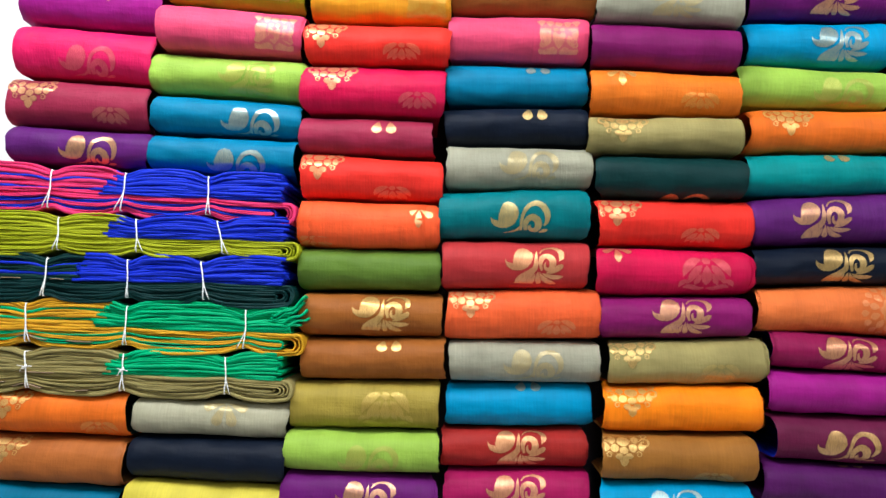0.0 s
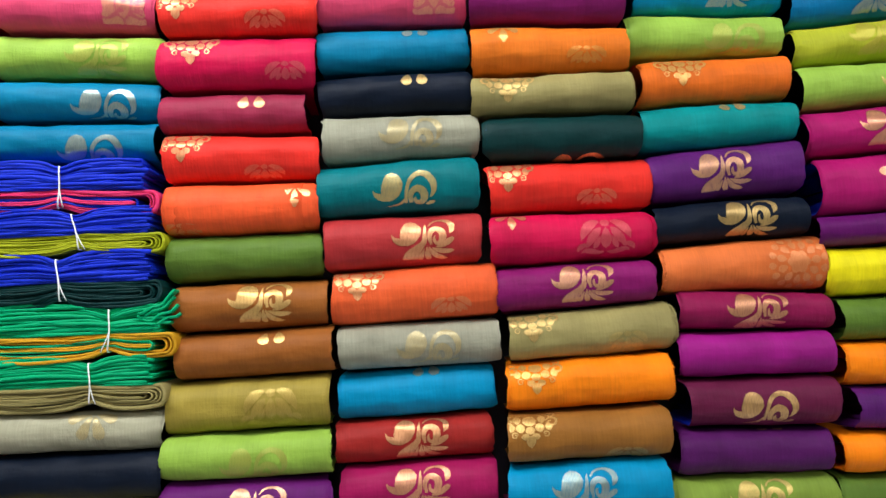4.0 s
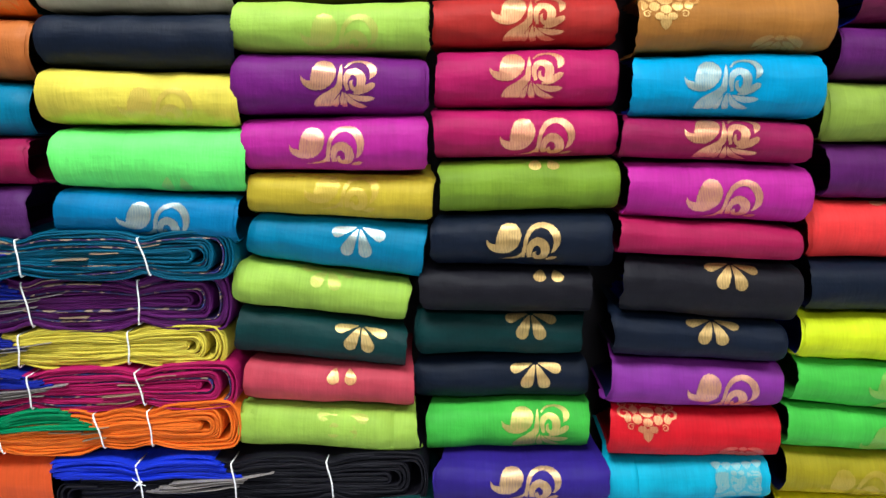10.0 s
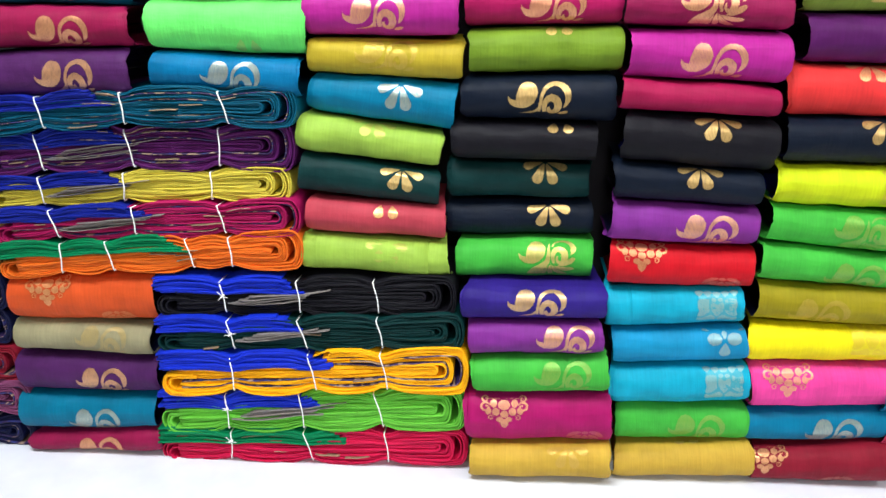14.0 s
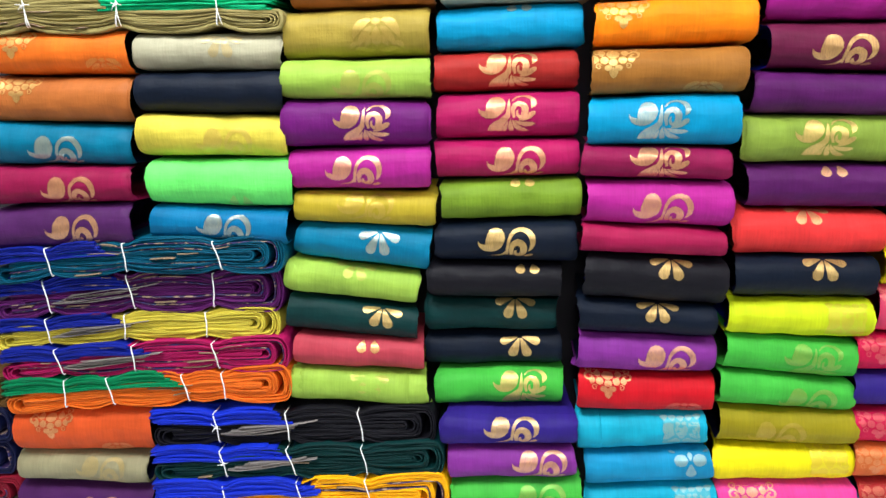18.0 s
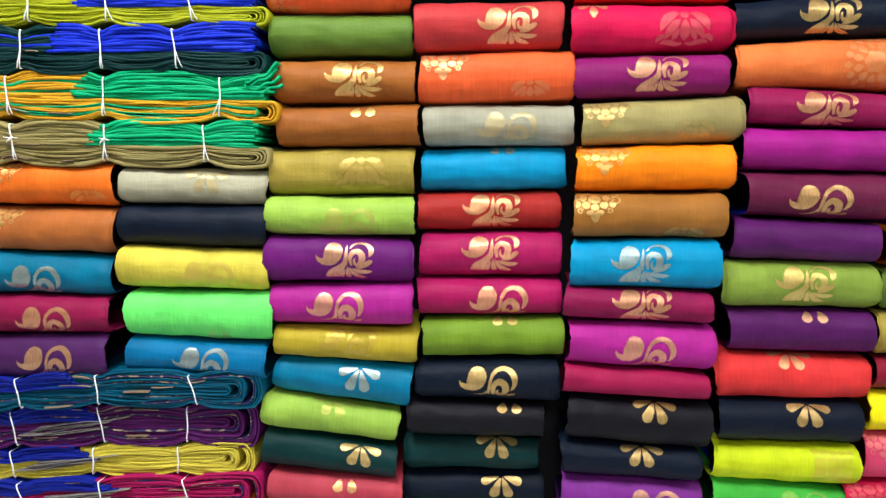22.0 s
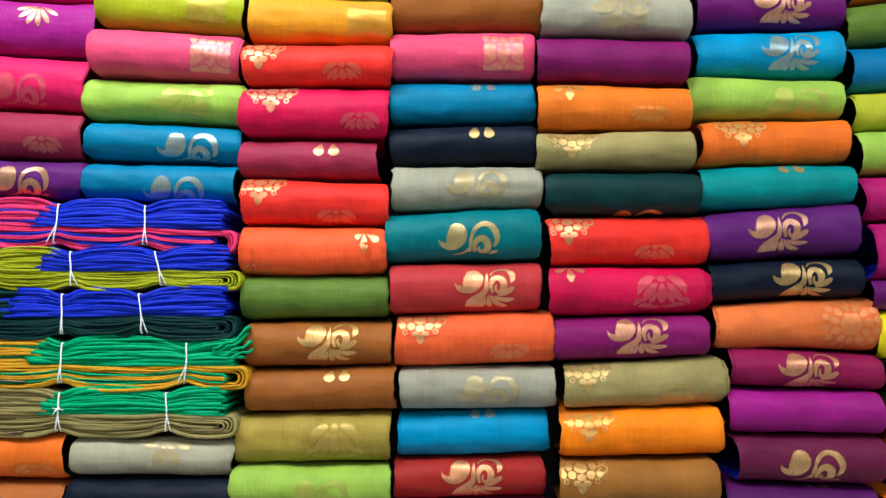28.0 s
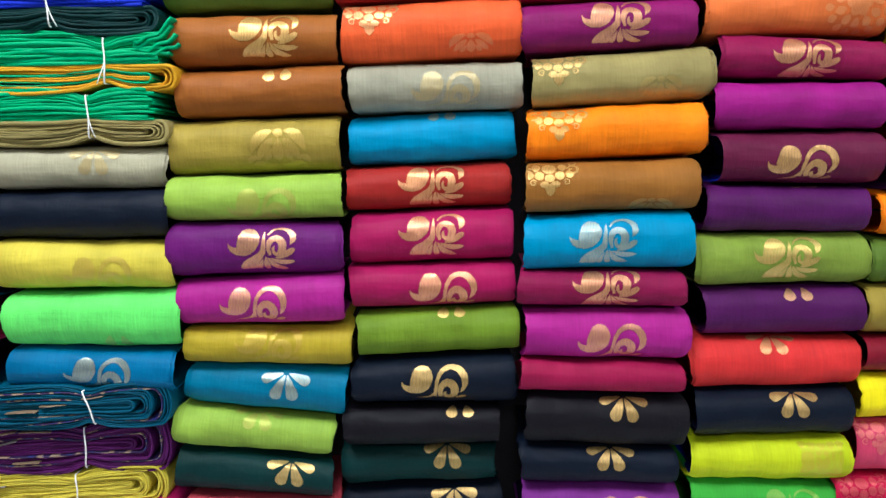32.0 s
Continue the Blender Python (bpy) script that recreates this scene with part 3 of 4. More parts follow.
def inner_layer(fr, side, seed, material, parent):
    """The next layer of the fold, which sticks out a little past the outer one."""
    rng = random.Random(seed + 5)
    out = rng.uniform(0.0015, 0.006)
    ss = [-fr.smax - 0.05] + [fr.smax * math.sin(math.pi / 2 * k / 9) for k in range(-9, 10)] + [fr.smax + 0.05]
    verts, faces = [], []
    m = len(ss)
    for k, x in enumerate((fr.w / 2 - 0.03, fr.w / 2 - 0.004, fr.w / 2 - 0.001)):
        for s in ss:
            p = fr.point(side * x, s, -0.0036)
            p.x += side * (0.5 + 0.25 * k) * fr.end_shift(side, s)
            p.x += side * (out * (1 + 0.5 * noise.noise(Vector((s * 30, 2, 8)) + fr.off)) if k == 2 else out * 0.6 if k == 1 else 0)
            verts.append(p)
    for i in range(2):
        for j in range(m - 1):
            a = (i * m + j, (i + 1) * m + j, (i + 1) * m + j + 1, i * m + j + 1)
            faces.append(a if side > 0 else a[::-1])
    mesh_object("inner_layer", verts, faces, material, parent)


def top_layer(fr, x0, x1, material, parent):
    """The last layer of cloth, which stops short of the width and leaves a step."""
    ss = [fr.smax * 0.995 * math.sin(math.pi / 2 * k / 10) for k in range(-10, 11)]
    rows = [(x0, 0.0002), (x0, 0.0011)] + [(x0 + (x1 - x0) * k / 8, 0.0011) for k in range(1, 8)] + [(x1, 0.0011), (x1, 0.0002)]
    verts = [fr.point(x + 0.0015 * noise.noise(Vector((x, s * 40, 3)) + fr.off), s, lift) for x, lift in rows for s in ss]
    m = len(ss)
    faces = [(i * m + j, (i + 1) * m + j, (i + 1) * m + j + 1, i * m + j + 1) for i in range(len(rows) - 1) for j in range(m - 1)]
    mesh_object("top_layer", verts, faces, material, parent, "outer layer of cloth ending in a step")


def woven_motif(fr, kind, u, v, material, field, parent, label):
    """The first petal, leaf or scroll carries the others; what would pass over the edge of the face is left out."""
    pieces, width, tall = MOTIFS[kind]
    s0 = fr.s_at(v)
    first = None
    for number, (name, quads) in enumerate(pieces):
        index, verts, faces, rim = {}, [], [], []
        for quad in quads:
            pts = [(u + (a - 0.5) * width, s0 + (b + tall / 2) * width, d * width) for a, b, d in quad]
            if max(abs(p[1]) for p in pts) > fr.smax * 0.985 or max(abs(p[0]) for p in pts) > fr.w / 2 - 0.001:
                continue
            face = []
            for x, s, d in pts:
                key = (round(x, 6), round(s, 6))
                if key not in index:
                    index[key] = len(verts)
                    verts.append(fr.point(x, s, 0.0009 + 0.00006 * (number % 5)))
                    rim.append(d)
                if index[key] not in face:
                    face.append(index[key])
            if len(face) > 2:
                faces.append(face)
        if faces:
            ob = mesh_object("motif_" + name if first else "woven_motif", verts, faces, field if name == "field" else material, first or parent, "" if first else label)
            ob.data.attributes.new("rim", "FLOAT", "POINT").data.foreach_set("value", rim)
            first = first or ob


def frayed_edge(fr, side, seed, material, parent):
    """Loose warp ends along the cut edge."""
    rng = random.Random(seed + 77)
    verts, faces = [], []
    for k in range(46):
        s = fr.smax * rng.uniform(-0.9, 0.9)
        p = fr.point(side * (fr.w / 2 - 0.003), s, 0.0004)
        p.x += side * fr.end_shift(side, s)
        ln = rng.uniform(0.0015, 0.006)
        q = Vector((p.x + side * ln, p.y + rng.uniform(-0.001, 0.003), p.z + rng.uniform(-0.004, 0.004)))
        i = len(verts)
        verts += [p + Vector((0, 0, 0.0009)), p - Vector((0, 0, 0.0009)), q, p + Vector((0, 0.0012, 0))]
        faces += [(i, i + 1, i + 2), (i + 1, i + 3, i + 2), (i + 3, i, i + 2)]
    mesh_object("frayed_edge", verts, faces, material, parent, "loose thread ends along the cut edge")


COUNT = [0]


def saree(x, y, z, w, h, tilt, wedge, colour, motifs=(), lining="", frayed=0, layer=None, far_lining=""):
    """x, y, z: middle of the front's lower edge; motifs: kind (with '-' where it is faint), place along from the middle, height."""
    COUNT[0] += 1
    seed = COUNT[0]
    words = CLOTH[colour][1]
    thing = new("folded_saree")
    thing.matrix_world = pose(x, y, z, 0, -tilt, random.Random(seed).uniform(-1.2, 1.2))
    kinds = [MOTIF_WORDS[k[0]] for k, _, _ in motifs]
    tagged(thing, f"folded {words} silk-cotton saree " + (f"with woven {kinds[0]} motif" if kinds else "with a plain face"), "saree", "stacked folded sarees")
    fr = Front(w, h, wedge, seed)
    mat = cloth(colour)
    saree_cloth(fr, seed, mat, thing)
    folded_end(fr, -1, seed, cloth(lining or colour), thing, f"{CLOTH[lining][1]} inner folds" if lining else "")
    folded_end(fr, 1, seed, cloth(far_lining or colour), thing, f"{CLOTH[far_lining][1]} inner folds" if far_lining else "")
    for side in (-1, 1):
        if random.Random(seed * 3 + side).random() < 0.55:
            inner_layer(fr, side, seed * 2 + side, mat, thing)
    for k, u, v in motifs:
        faint = k.endswith("-") or k == "L"
        strength = 0.48 if k == "S-" else 0.4 if faint else 0.72 if k in "ST" else 1
        woven_motif(fr, k[0], u, v, motif_material(colour, strength), motif_material(colour, 0.36 if strength > 0.5 else 0.16), thing, ("faint " if faint else "bright ") + f"metallic thread {MOTIF_WORDS[k[0]]}")
    if layer:
        top_layer(fr, layer[0] * w, layer[1] * w, mat, thing)
    if frayed:
        frayed_edge(fr, frayed, seed, mat, thing)
    return thing


# ---------------------------------------------------------------- tied bundles of folded sarees
def ribbon(name, path, thick, depth, yfront, material, parent, seed, label=""):
    """A fold of cloth seen on its edge: path in x, z; its front edge is rounded."""
    off = Vector((seed * 2.3, seed * 0.9, 1.7))
    verts, faces = [], []
    n = len(path)
    for i, (x, z) in enumerate(path):
        a, b = path[max(i - 1, 0)], path[min(i + 1, n - 1)]
        d = Vector((b[0] - a[0], 0, b[1] - a[1])).normalized()
        nr = Vector((-d.z, 0, d.x))
        t = thick * 0.57
        yf = yfront + noise.noise(Vector((x * 8, z * 40, 0)) + off) * 0.006 + noise.noise(Vector((x * 30, z * 60, 5)) + off) * 0.002
        c = Vector((x, 0, z + noise.noise(Vector((x * 11, 0, z * 9)) + off) * 0.0022 + noise.noise(Vector((x * 32, 4, z * 9)) + off) * 0.0007))
        for dy, k in ((depth, -1), (t * 0.7, -1), (t * 0.14, -0.78), (0, 0), (t * 0.14, 0.78), (t * 0.7, 1), (depth, 1)):
            verts.append(c + nr * (t * k) + Vector((0, yf + dy if dy < depth else yfront + depth, 0)))
    for i in range(n - 1):
        for j in range(6):
            faces.append((i * 7 + j, (i + 1) * 7 + j, (i + 1) * 7 + j + 1, i * 7 + j + 1))
    faces += [tuple(range(7)), tuple(range((n - 1) * 7, n * 7))[::-1]]
    return mesh_object(name, verts, faces, material, parent, label)


def string_loop(x, lo, hi, yfront, lean, parent, knot, seed, twin):
    """White cotton string round the bundle, pressed into the front."""
    rng = random.Random(seed)
    mat = plain("cotton_string", (250, 250, 248), 0.8, 0.05, 300)
    pts = []
    for k in range(13):
        t = k / 12
        pts.append(Vector((x + lean * (t - 0.5) + 0.004 * math.sin(t * math.pi), yfront - 0.0035 + 0.006 * (2 * t - 1) ** 4, lo + (hi - lo) * t)))
    pts = [pts[0] + Vector((0, 0.05, 0.002))] + pts + [pts[-1] + Vector((0, 0.05, -0.002))]
    tube("string", pts, 0.0014, mat, parent)
    # the second turn of the string, which parts from the first lower down
    part = rng.choice((-1, 1)) * rng.uniform(0.004, 0.014)
    if twin:
        tube("string", [q + Vector((part * (1 - k / 6) ** 1.3, -0.0006, 0)) for k, q in enumerate(pts[1:8])] + [pts[8]], 0.0011, mat, parent)
    if knot:
        c = pts[1 + int(12 * rng.uniform(0.55, 0.8))] + Vector((0, -0.002, 0))
        kn = tube("knot", [c + Vector((-0.004, 0, -0.003)), c + Vector((0, -0.003, 0)), c + Vector((0.004, 0, 0.003))], 0.0022, mat, parent)
        for a in (rng.uniform(120, 170), rng.uniform(190, 235), rng.uniform(-30, 20)):
            d = Vector((math.cos(radians(a)), -0.1, math.sin(radians(a))))
            tube("loose_end", [c, c + d * 0.006 + Vector((0, -0.003, 0.001)), c + d * rng.uniform(0.009, 0.015)], 0.0008, mat, kn)


def tube(name, pts, r, material, parent):
    verts, faces = [], []
    n = len(pts)
    for i, p in enumerate(pts):
        d = (pts[min(i + 1, n - 1)] - pts[max(i - 1, 0)]).normalized()
        a = d.cross(Vector((0.3, 1, 0.1))).normalized()
        b = d.cross(a)
        for k in range(6):
            verts.append(p + (a * math.cos(k * math.pi / 3) + b * math.sin(k * math.pi / 3)) * r)
    for i in range(n - 1):
        for k in range(6):
            faces.append((i * 6 + k, i * 6 + (k + 1) % 6, (i + 1) * 6 + (k + 1) % 6, (i + 1) * 6 + k))
    faces += [tuple(range(6))[::-1], tuple(range((n - 1) * 6, n * 6))]
    return mesh_object(name, verts, faces, material, parent)


def bundle(x0, x1, y, z, h, tilt, main, accent, ties, split, ends, border=False, inner="", knots=(), tails=False, streaks=False, glints=0, droop=0.0, core=True):
    """Sarees folded lengthwise and tied with string. ends 'half': the lower half turns back at the right end and the upper half
    ends there in free edges of the accent; 'full': all of it turns back at the right end, and the accent lies on the upper left."""
    COUNT[0] += 1
    seed = COUNT[0]
    rng = random.Random(seed)
    w = x1 - x0
    thing = new("tied_saree_bundle")
    thing.matrix_world = pose((x0 + x1) / 2, y, z, 0, -tilt, 0)
    tagged(thing, f"folded {CLOTH[main][1]} and {CLOTH[accent][1]} sarees tied with white string", "saree bundle", "tied saree bundles")
    left, right = -w / 2, w / 2
    tx = [left + w * t for t in ties]

    def squeeze(x):
        k = 1.1
        for t in tx:
            k -= 0.24 * math.exp(-((x - t) / 0.022) ** 2) + 0.14 * math.exp(-((x - t) / 0.06) ** 2)
        e = min(x - left, right - x)
        return k - 0.16 * max(0, 1 - e / 0.07) ** 2

    def level(f, x):
        return h / 2 + (f - 0.5) * h * squeeze(x) - droop * max(0.0, 0.12 - x / w) ** 2 / 0.3844

    def along(f0, xa, xb, n, wob):
        return [(xa + (xb - xa) * k / n, level(f0 + wob * math.sin(k * 0.5 + f0 * 40) * 0.006, xa + (xb - xa) * k / n)) for k in range(n + 1)]

    def turn(f_lo, f_hi, xa, xt, xe, n=34):
        """Along the bottom from xa to the turn at xt, round it out to xe, and back along the top to xa2."""
        path = along(f_lo, xa, xt, n, 1)
        zl, zh = level(f_lo, xt), level(f_hi, xt)
        for k in range(1, 12):
            a = -math.pi / 2 + math.pi * k / 12
            path.append((xt + (xe - xt) * math.cos(a), (zl + zh) / 2 + (zh - zl) / 2 * math.sin(a)))
        return path

    def layers(n, total, outer=1.0):
        """Middles and thicknesses of n layers of uneven thickness, as shares of the height; the outermost may be thicker."""
        d = [rng.uniform(0.55, 1.45) * (outer if i == 0 else 1.0) for i in range(n)]
        k = total / sum(d)
        out, f = [], 0.0
        for v in d:
            out.append((f + v * k / 2, v * k))
            f += v * k
        return out

    def fold(path, c, share, yf, lab=""):
        ribbon("fold", path, share * h, 0.2, yf, c if not isinstance(c, str) else cloth(c), thing, seed + rng.random() * 50, lab)

    if ends == "half":
        loops, free, part = 6, 11, 0.44
        low, up = layers(loops, part / 2, 1.8), layers(loops, part / 2, 1.8)
        for i in range(loops):
            lo, hi = low[i][0], part - up[i][0]
            hidden = inner and core and i in (3, 4)
            xe = right - i * 0.0062 - rng.uniform(0, 0.004) - (0.018 if hidden else 0.008 if i > 3 else 0)
            xt = xe - 0.012 + 0.0008 * i
            path = turn(lo, hi, left, xt, xe) + along(hi, xt, left, 34, 1)
            fold(path, inner if hidden else main, (low[i][1] + up[i][1]) / 2 * (0.7 if hidden else 1.0), rng.uniform(-0.0015, 0.002))
        for j, (f, d) in enumerate(layers(free, 1 - part)):
            f += part
            sp = left + w * (split + rng.uniform(-0.012, 0.012) - 0.005 * (free - j))
            fold(along(f, left, sp + 0.02, 26, 1), inner if inner and j in (2, 6) else main, d, rng.uniform(-0.0015, 0.002))
            fold(along(f + rng.uniform(-0.004, 0.004), sp, right - 0.024 + rng.uniform(-0.007, 0.009), 34, 1), accent, d, rng.uniform(-0.004, -0.001))
        if tails:
            for j in range(5):
                xs = right - 0.06 + rng.uniform(-0.01, 0.01)
                path = [(xs + 0.062 * k / 10, level(0.52 + 0.07 * j, right - 0.05) + 0.03 * (k / 10) ** 2 * (0.4 + j * 0.2) + 0.003 * math.sin(k * 1.1 + j)) for k in range(11)]
                ribbon("loose_corner", path, 0.0045, 0.12, rng.uniform(-0.010, -0.003), cloth(accent), thing, seed + j, "free cloth corners curling upward")
    else:
        loops, free = 13, 9
        spx = left + w * split
        low, up = layers(loops, 0.5), layers(loops, 0.5)
        for i in range(loops):
            lo, hi = low[i][0], 1 - up[i][0]
            edge = border and i in (4, 8)
            xe = right - i * 0.0032 - rng.uniform(0, 0.004) - (0.016 if i > 4 else 0) - (0.014 if i > 9 else 0)
            xt = xe - 0.008 - 0.0008 * (loops - i)
            start = left + rng.uniform(0.0, 0.006) + 0.009 * min(i, 3) + (0.012 if i > 3 else 0)
            back = []
            if i < 3:  # the lowest layers also turn up at the other end
                zl, zh = level(lo, start), level(0.5 - 1.1 * lo, start)
                back = [(start + 0.06 - 0.006 * k, zh) for k in range(8)]
                back += [(start + 0.012 - 0.014 * math.sin(math.pi * k / 8), (zl + zh) / 2 + (zh - zl) / 2 * math.cos(math.pi * k / 8)) for k in range(1, 8)]
                start += 0.012
            stop = (spx + rng.uniform(-0.03, 0.05)) if i < 7 else start
            fold(back + turn(lo, hi, start, xt, xe) + along(hi, xt, stop, 30, 1), border_material() if edge else inner if inner and i in (5, 6) else main,
                 min(low[i][1], 0.024) if edge else (low[i][1] + up[i][1]) / 2, rng.uniform(-0.002, 0.003), "narrow brocade border on edge" if edge else "")
        for j, (f, d) in enumerate(layers(free, 0.42)):
            fold(along(1 - f, left + rng.uniform(-0.003, 0.014), spx + rng.uniform(-0.008, 0.012) + 0.006 * j, 28, 1), accent, d, rng.uniform(-0.008, -0.002))
        if streaks:
            for j in range(7):
                f = 0.36 + 0.035 * j
                xa, xb = left + w * (ties[0] + 0.015 + 0.012 * j), spx + 0.012 * j + rng.uniform(-0.02, 0.05)
                path = [(xa + (xb - xa) * k / 12, level(f - 0.06 + (0.1 + 0.012 * j) * (k / 12) ** 1.3, xa + (xb - xa) * k / 12)) for k in range(13)]
                ribbon("zari_edge", path, rng.uniform(0.0005, 0.0009), 0.012, -0.0085, zari("edge", (158, 150, 146), 0.3, 0.5), thing, seed + j, "pale metallic thread edge")
    for k in range(glints):
        f, xa = rng.uniform(0.06, 0.5 if ends == "half" else 0.9), rng.uniform(left + 0.05, right - 0.14)
        ribbon("zari_glint", along(f, xa, xa + rng.uniform(0.02, 0.07), 8, 1), 0.0014, 0.01, -0.0055, zari("glint", (176, 150, 122), 0.45, 0.4), thing, seed + k, "glint of gold thread on an edge")
    for k, t in enumerate(tx):
        lo, hi = level(0.0, t) - 0.002, level(1.0, t) + 0.002
        string_loop(t, lo, hi, -0.007, rng.uniform(-0.018, 0.006), thing, k in knots, seed * 7 + k, ends == "half")
    return thing


# ---------------------------------------------------------------- the room
WALL = plain("wall_paint", (240, 242, 244), 0.7, 0.02, 5)
# even tone of the unseen floor, walls and ceiling, set for bounced light
GOODS = plain("unseen_room_paint", (178, 174, 166), 0.8, 0.04, 3)
SHEET = plain("floor_sheet", (224, 228, 238), 0.75, 0.05, 11, 0.3)
# beige floor added out of view, so that less light bounces from below
box("floor", -3.2, 3.2, -6.2, 0.36, -0.12, -0.006, GOODS, "unseen plain beige floor past the sheet, added to limit bounced light", "floor")
box("floor_sheet", -3.1, 3.1, -1.1, 0.26, -0.006, 0.0, SHEET, "white floor sheet under the stacks", "sheet")
box("wall_back", -3.2, 3.2, 0.26, 0.36, 0.0, 3.2, WALL, "plain white wall behind the stacks", "wall")
box("wall_front", -3.2, 3.2, -6.2, -6.1, 0.0, 3.2, GOODS, "plain beige wall behind the camera", "wall")
box("wall_left", -3.2, -3.1, -6.1, 0.26, 0.0, 3.2, GOODS, "plain beige side wall", "wall")
box("wall_right", 3.1, 3.2, -6.1, 0.26, 0.0, 3.2, GOODS, "plain beige side wall", "wall")
box("ceiling", -3.2, 3.2, -6.2, 0.36, 3.2, 3.3, GOODS, "plain beige ceiling", "ceiling")
# added boards, coloured dark to stand in for the shade between the stacks
GAP_SHADE = plain("gap_shade_board", (46, 42, 48), 0.8, 0.1, 6)
box("gap_shade_board", -0.85, 1.06, 0.238, 0.256, 0.0, 2.3, GAP_SHADE, "added dark board behind the stacks, standing in for shade in the gaps", "board")
box("gap_shade_board", -1.7, -0.856, 0.238, 0.256, 0.0, 1.22, GAP_SHADE, "added dark board behind the lower stacks, standing in for shade in the gaps", "board")


# ---------------------------------------------------------------- the stacks
# stack of column 1
saree(-0.755, -0.000, 2.179, 0.280, 0.079, -4.1, 0.00, "wine")
saree(-0.744, -0.000, 2.063, 0.286, 0.118, -4.1, -0.00, "hotpink", [("W", 0.006, 0.086)])
saree(-0.745, -0.000, 1.951, 0.290, 0.114, -3.7, -0.03, "violet", [("W", 0.031, 0.080)])
saree(-0.757, 0.000, 1.843, 0.279, 0.110, -3.1, -0.04, "hotpink", [("P-", 0.013, 0.038)])
saree(-0.765, 0.001, 1.747, 0.282, 0.098, -2.2, -0.05, "wine", [("C", -0.091, 0.063), ("L", 0.072, 0.028)])
saree(-0.757, 0.001, 1.671, 0.275, 0.078, -1.7, -0.01, "purple", [("P", 0.024, 0.033)])
saree(-0.781, 0.000, 1.144, 0.299, 0.091, -1.0, 0.04, "orange", [("C", -0.088, 0.065), ("L", 0.096, 0.021)], far_lining="darkgreen")
saree(-0.794, -0.000, 1.049, 0.301, 0.097, -1.3, -0.00, "tan", [("C", -0.079, 0.072)], far_lining="umber")
saree(-0.805, -0.001, 0.962, 0.305, 0.089, -0.7, -0.08, "deepteal", [("P", 0.001, 0.036)], far_lining="midnight")
saree(-0.805, -0.012, 0.881, 0.304, 0.084, 0.9, -0.12, "wineberry", [("P", 0.025, 0.035)])
saree(-0.810, -0.016, 0.788, 0.300, 0.095, 1.2, 0.07, "grape", [("P", 0.032, 0.048)])
saree(-0.824, 0.001, 0.318, 0.320, 0.112, 0.5, 0.15, "rust", [("C", -0.069, 0.077), ("L", 0.073, 0.019)], far_lining="darkgreen")
saree(-0.835, 0.000, 0.242, 0.302, 0.078, -0.3, -0.10, "sage", [("P-", 0.043, 0.048)], far_lining="midnight")
saree(-0.840, -0.000, 0.148, 0.314, 0.095, 1.1, -0.08, "grape", [("P", 0.037, 0.043)], far_lining="midnight")
saree(-0.848, 0.000, 0.057, 0.315, 0.093, 2.4, -0.08, "deepteal", [("P", 0.017, 0.034)], far_lining="midnight")
saree(-0.842, 0.000, 0.001, 0.304, 0.058, 1.6, 0.30, "wineberry", [("P", 0.006, 0.017)])
# stack of column 2
saree(-0.462, 0.010, 2.212, 0.290, 0.095, -2.5, 0.00, "umber")
saree(-0.460, -0.000, 2.091, 0.286, 0.118, -3.5, 0.05, "peach")
saree(-0.453, -0.014, 1.990, 0.281, 0.103, -4.1, 0.01, "lime", [("S", 0.070, 0.051)])
saree(-0.461, -0.020, 1.897, 0.282, 0.096, -3.8, -0.05, "pink", [("S", 0.089, 0.042)])
saree(-0.468, -0.001, 1.812, 0.300, 0.087, -2.9, -0.02, "applegreen", [("Q-", 0.040, 0.038)])
saree(-0.468, 0.004, 1.736, 0.291, 0.077, -2.5, -0.04, "teal", [("P", 0.051, 0.029)])
saree(-0.472, 0.004, 1.659, 0.290, 0.079, -2.3, 0.02, "teal", [("P", 0.029, 0.022)])
saree(-0.472, 0.004, 1.146, 0.295, 0.078, -0.9, -0.05, "silver", [("F-", 0.028, 0.053)])
saree(-0.476, -0.007, 1.062, 0.296, 0.086, -0.9, 0.04, "navy")
saree(-0.481, -0.008, 0.976, 0.295, 0.088, -0.9, -0.04, "yellow", [("P-", 0.033, 0.034)])
saree(-0.468, -0.011, 0.876, 0.293, 0.101, -1.6, 0.10, "brightgreen", [("D-", 0.042, 0.014)])
saree(-0.480, -0.011, 0.800, 0.283, 0.078, -2.6, -0.01, "blue", [("P", 0.017, 0.039)])
# stack of column 3
saree(-0.172, -0.000, 2.162, 0.265, 0.086, -0.7, 0.08, "aubergine")
saree(-0.174, -0.003, 2.055, 0.284, 0.109, -2.2, 0.07, "leaf", [("Q-", 0.044, 0.055)])
saree(-0.168, -0.020, 1.961, 0.271, 0.096, -2.1, -0.10, "amber", [("S-", 0.093, 0.042)])
saree(-0.172, -0.022, 1.877, 0.277, 0.085, -0.6, -0.04, "red", [("C", -0.106, 0.057), ("L", 0.051, 0.024)])
saree(-0.175, -0.015, 1.778, 0.276, 0.102, -0.7, 0.04, "cerise", [("C", -0.080, 0.074), ("L", 0.086, 0.029)])
saree(-0.186, 0.001, 1.700, 0.266, 0.080, -1.4, 0.03, "wine", [("D", 0.031, 0.055)])
saree(-0.178, -0.001, 1.611, 0.277, 0.091, -1.1, -0.06, "red", [("C", -0.102, 0.066), ("L", 0.043, 0.017)])
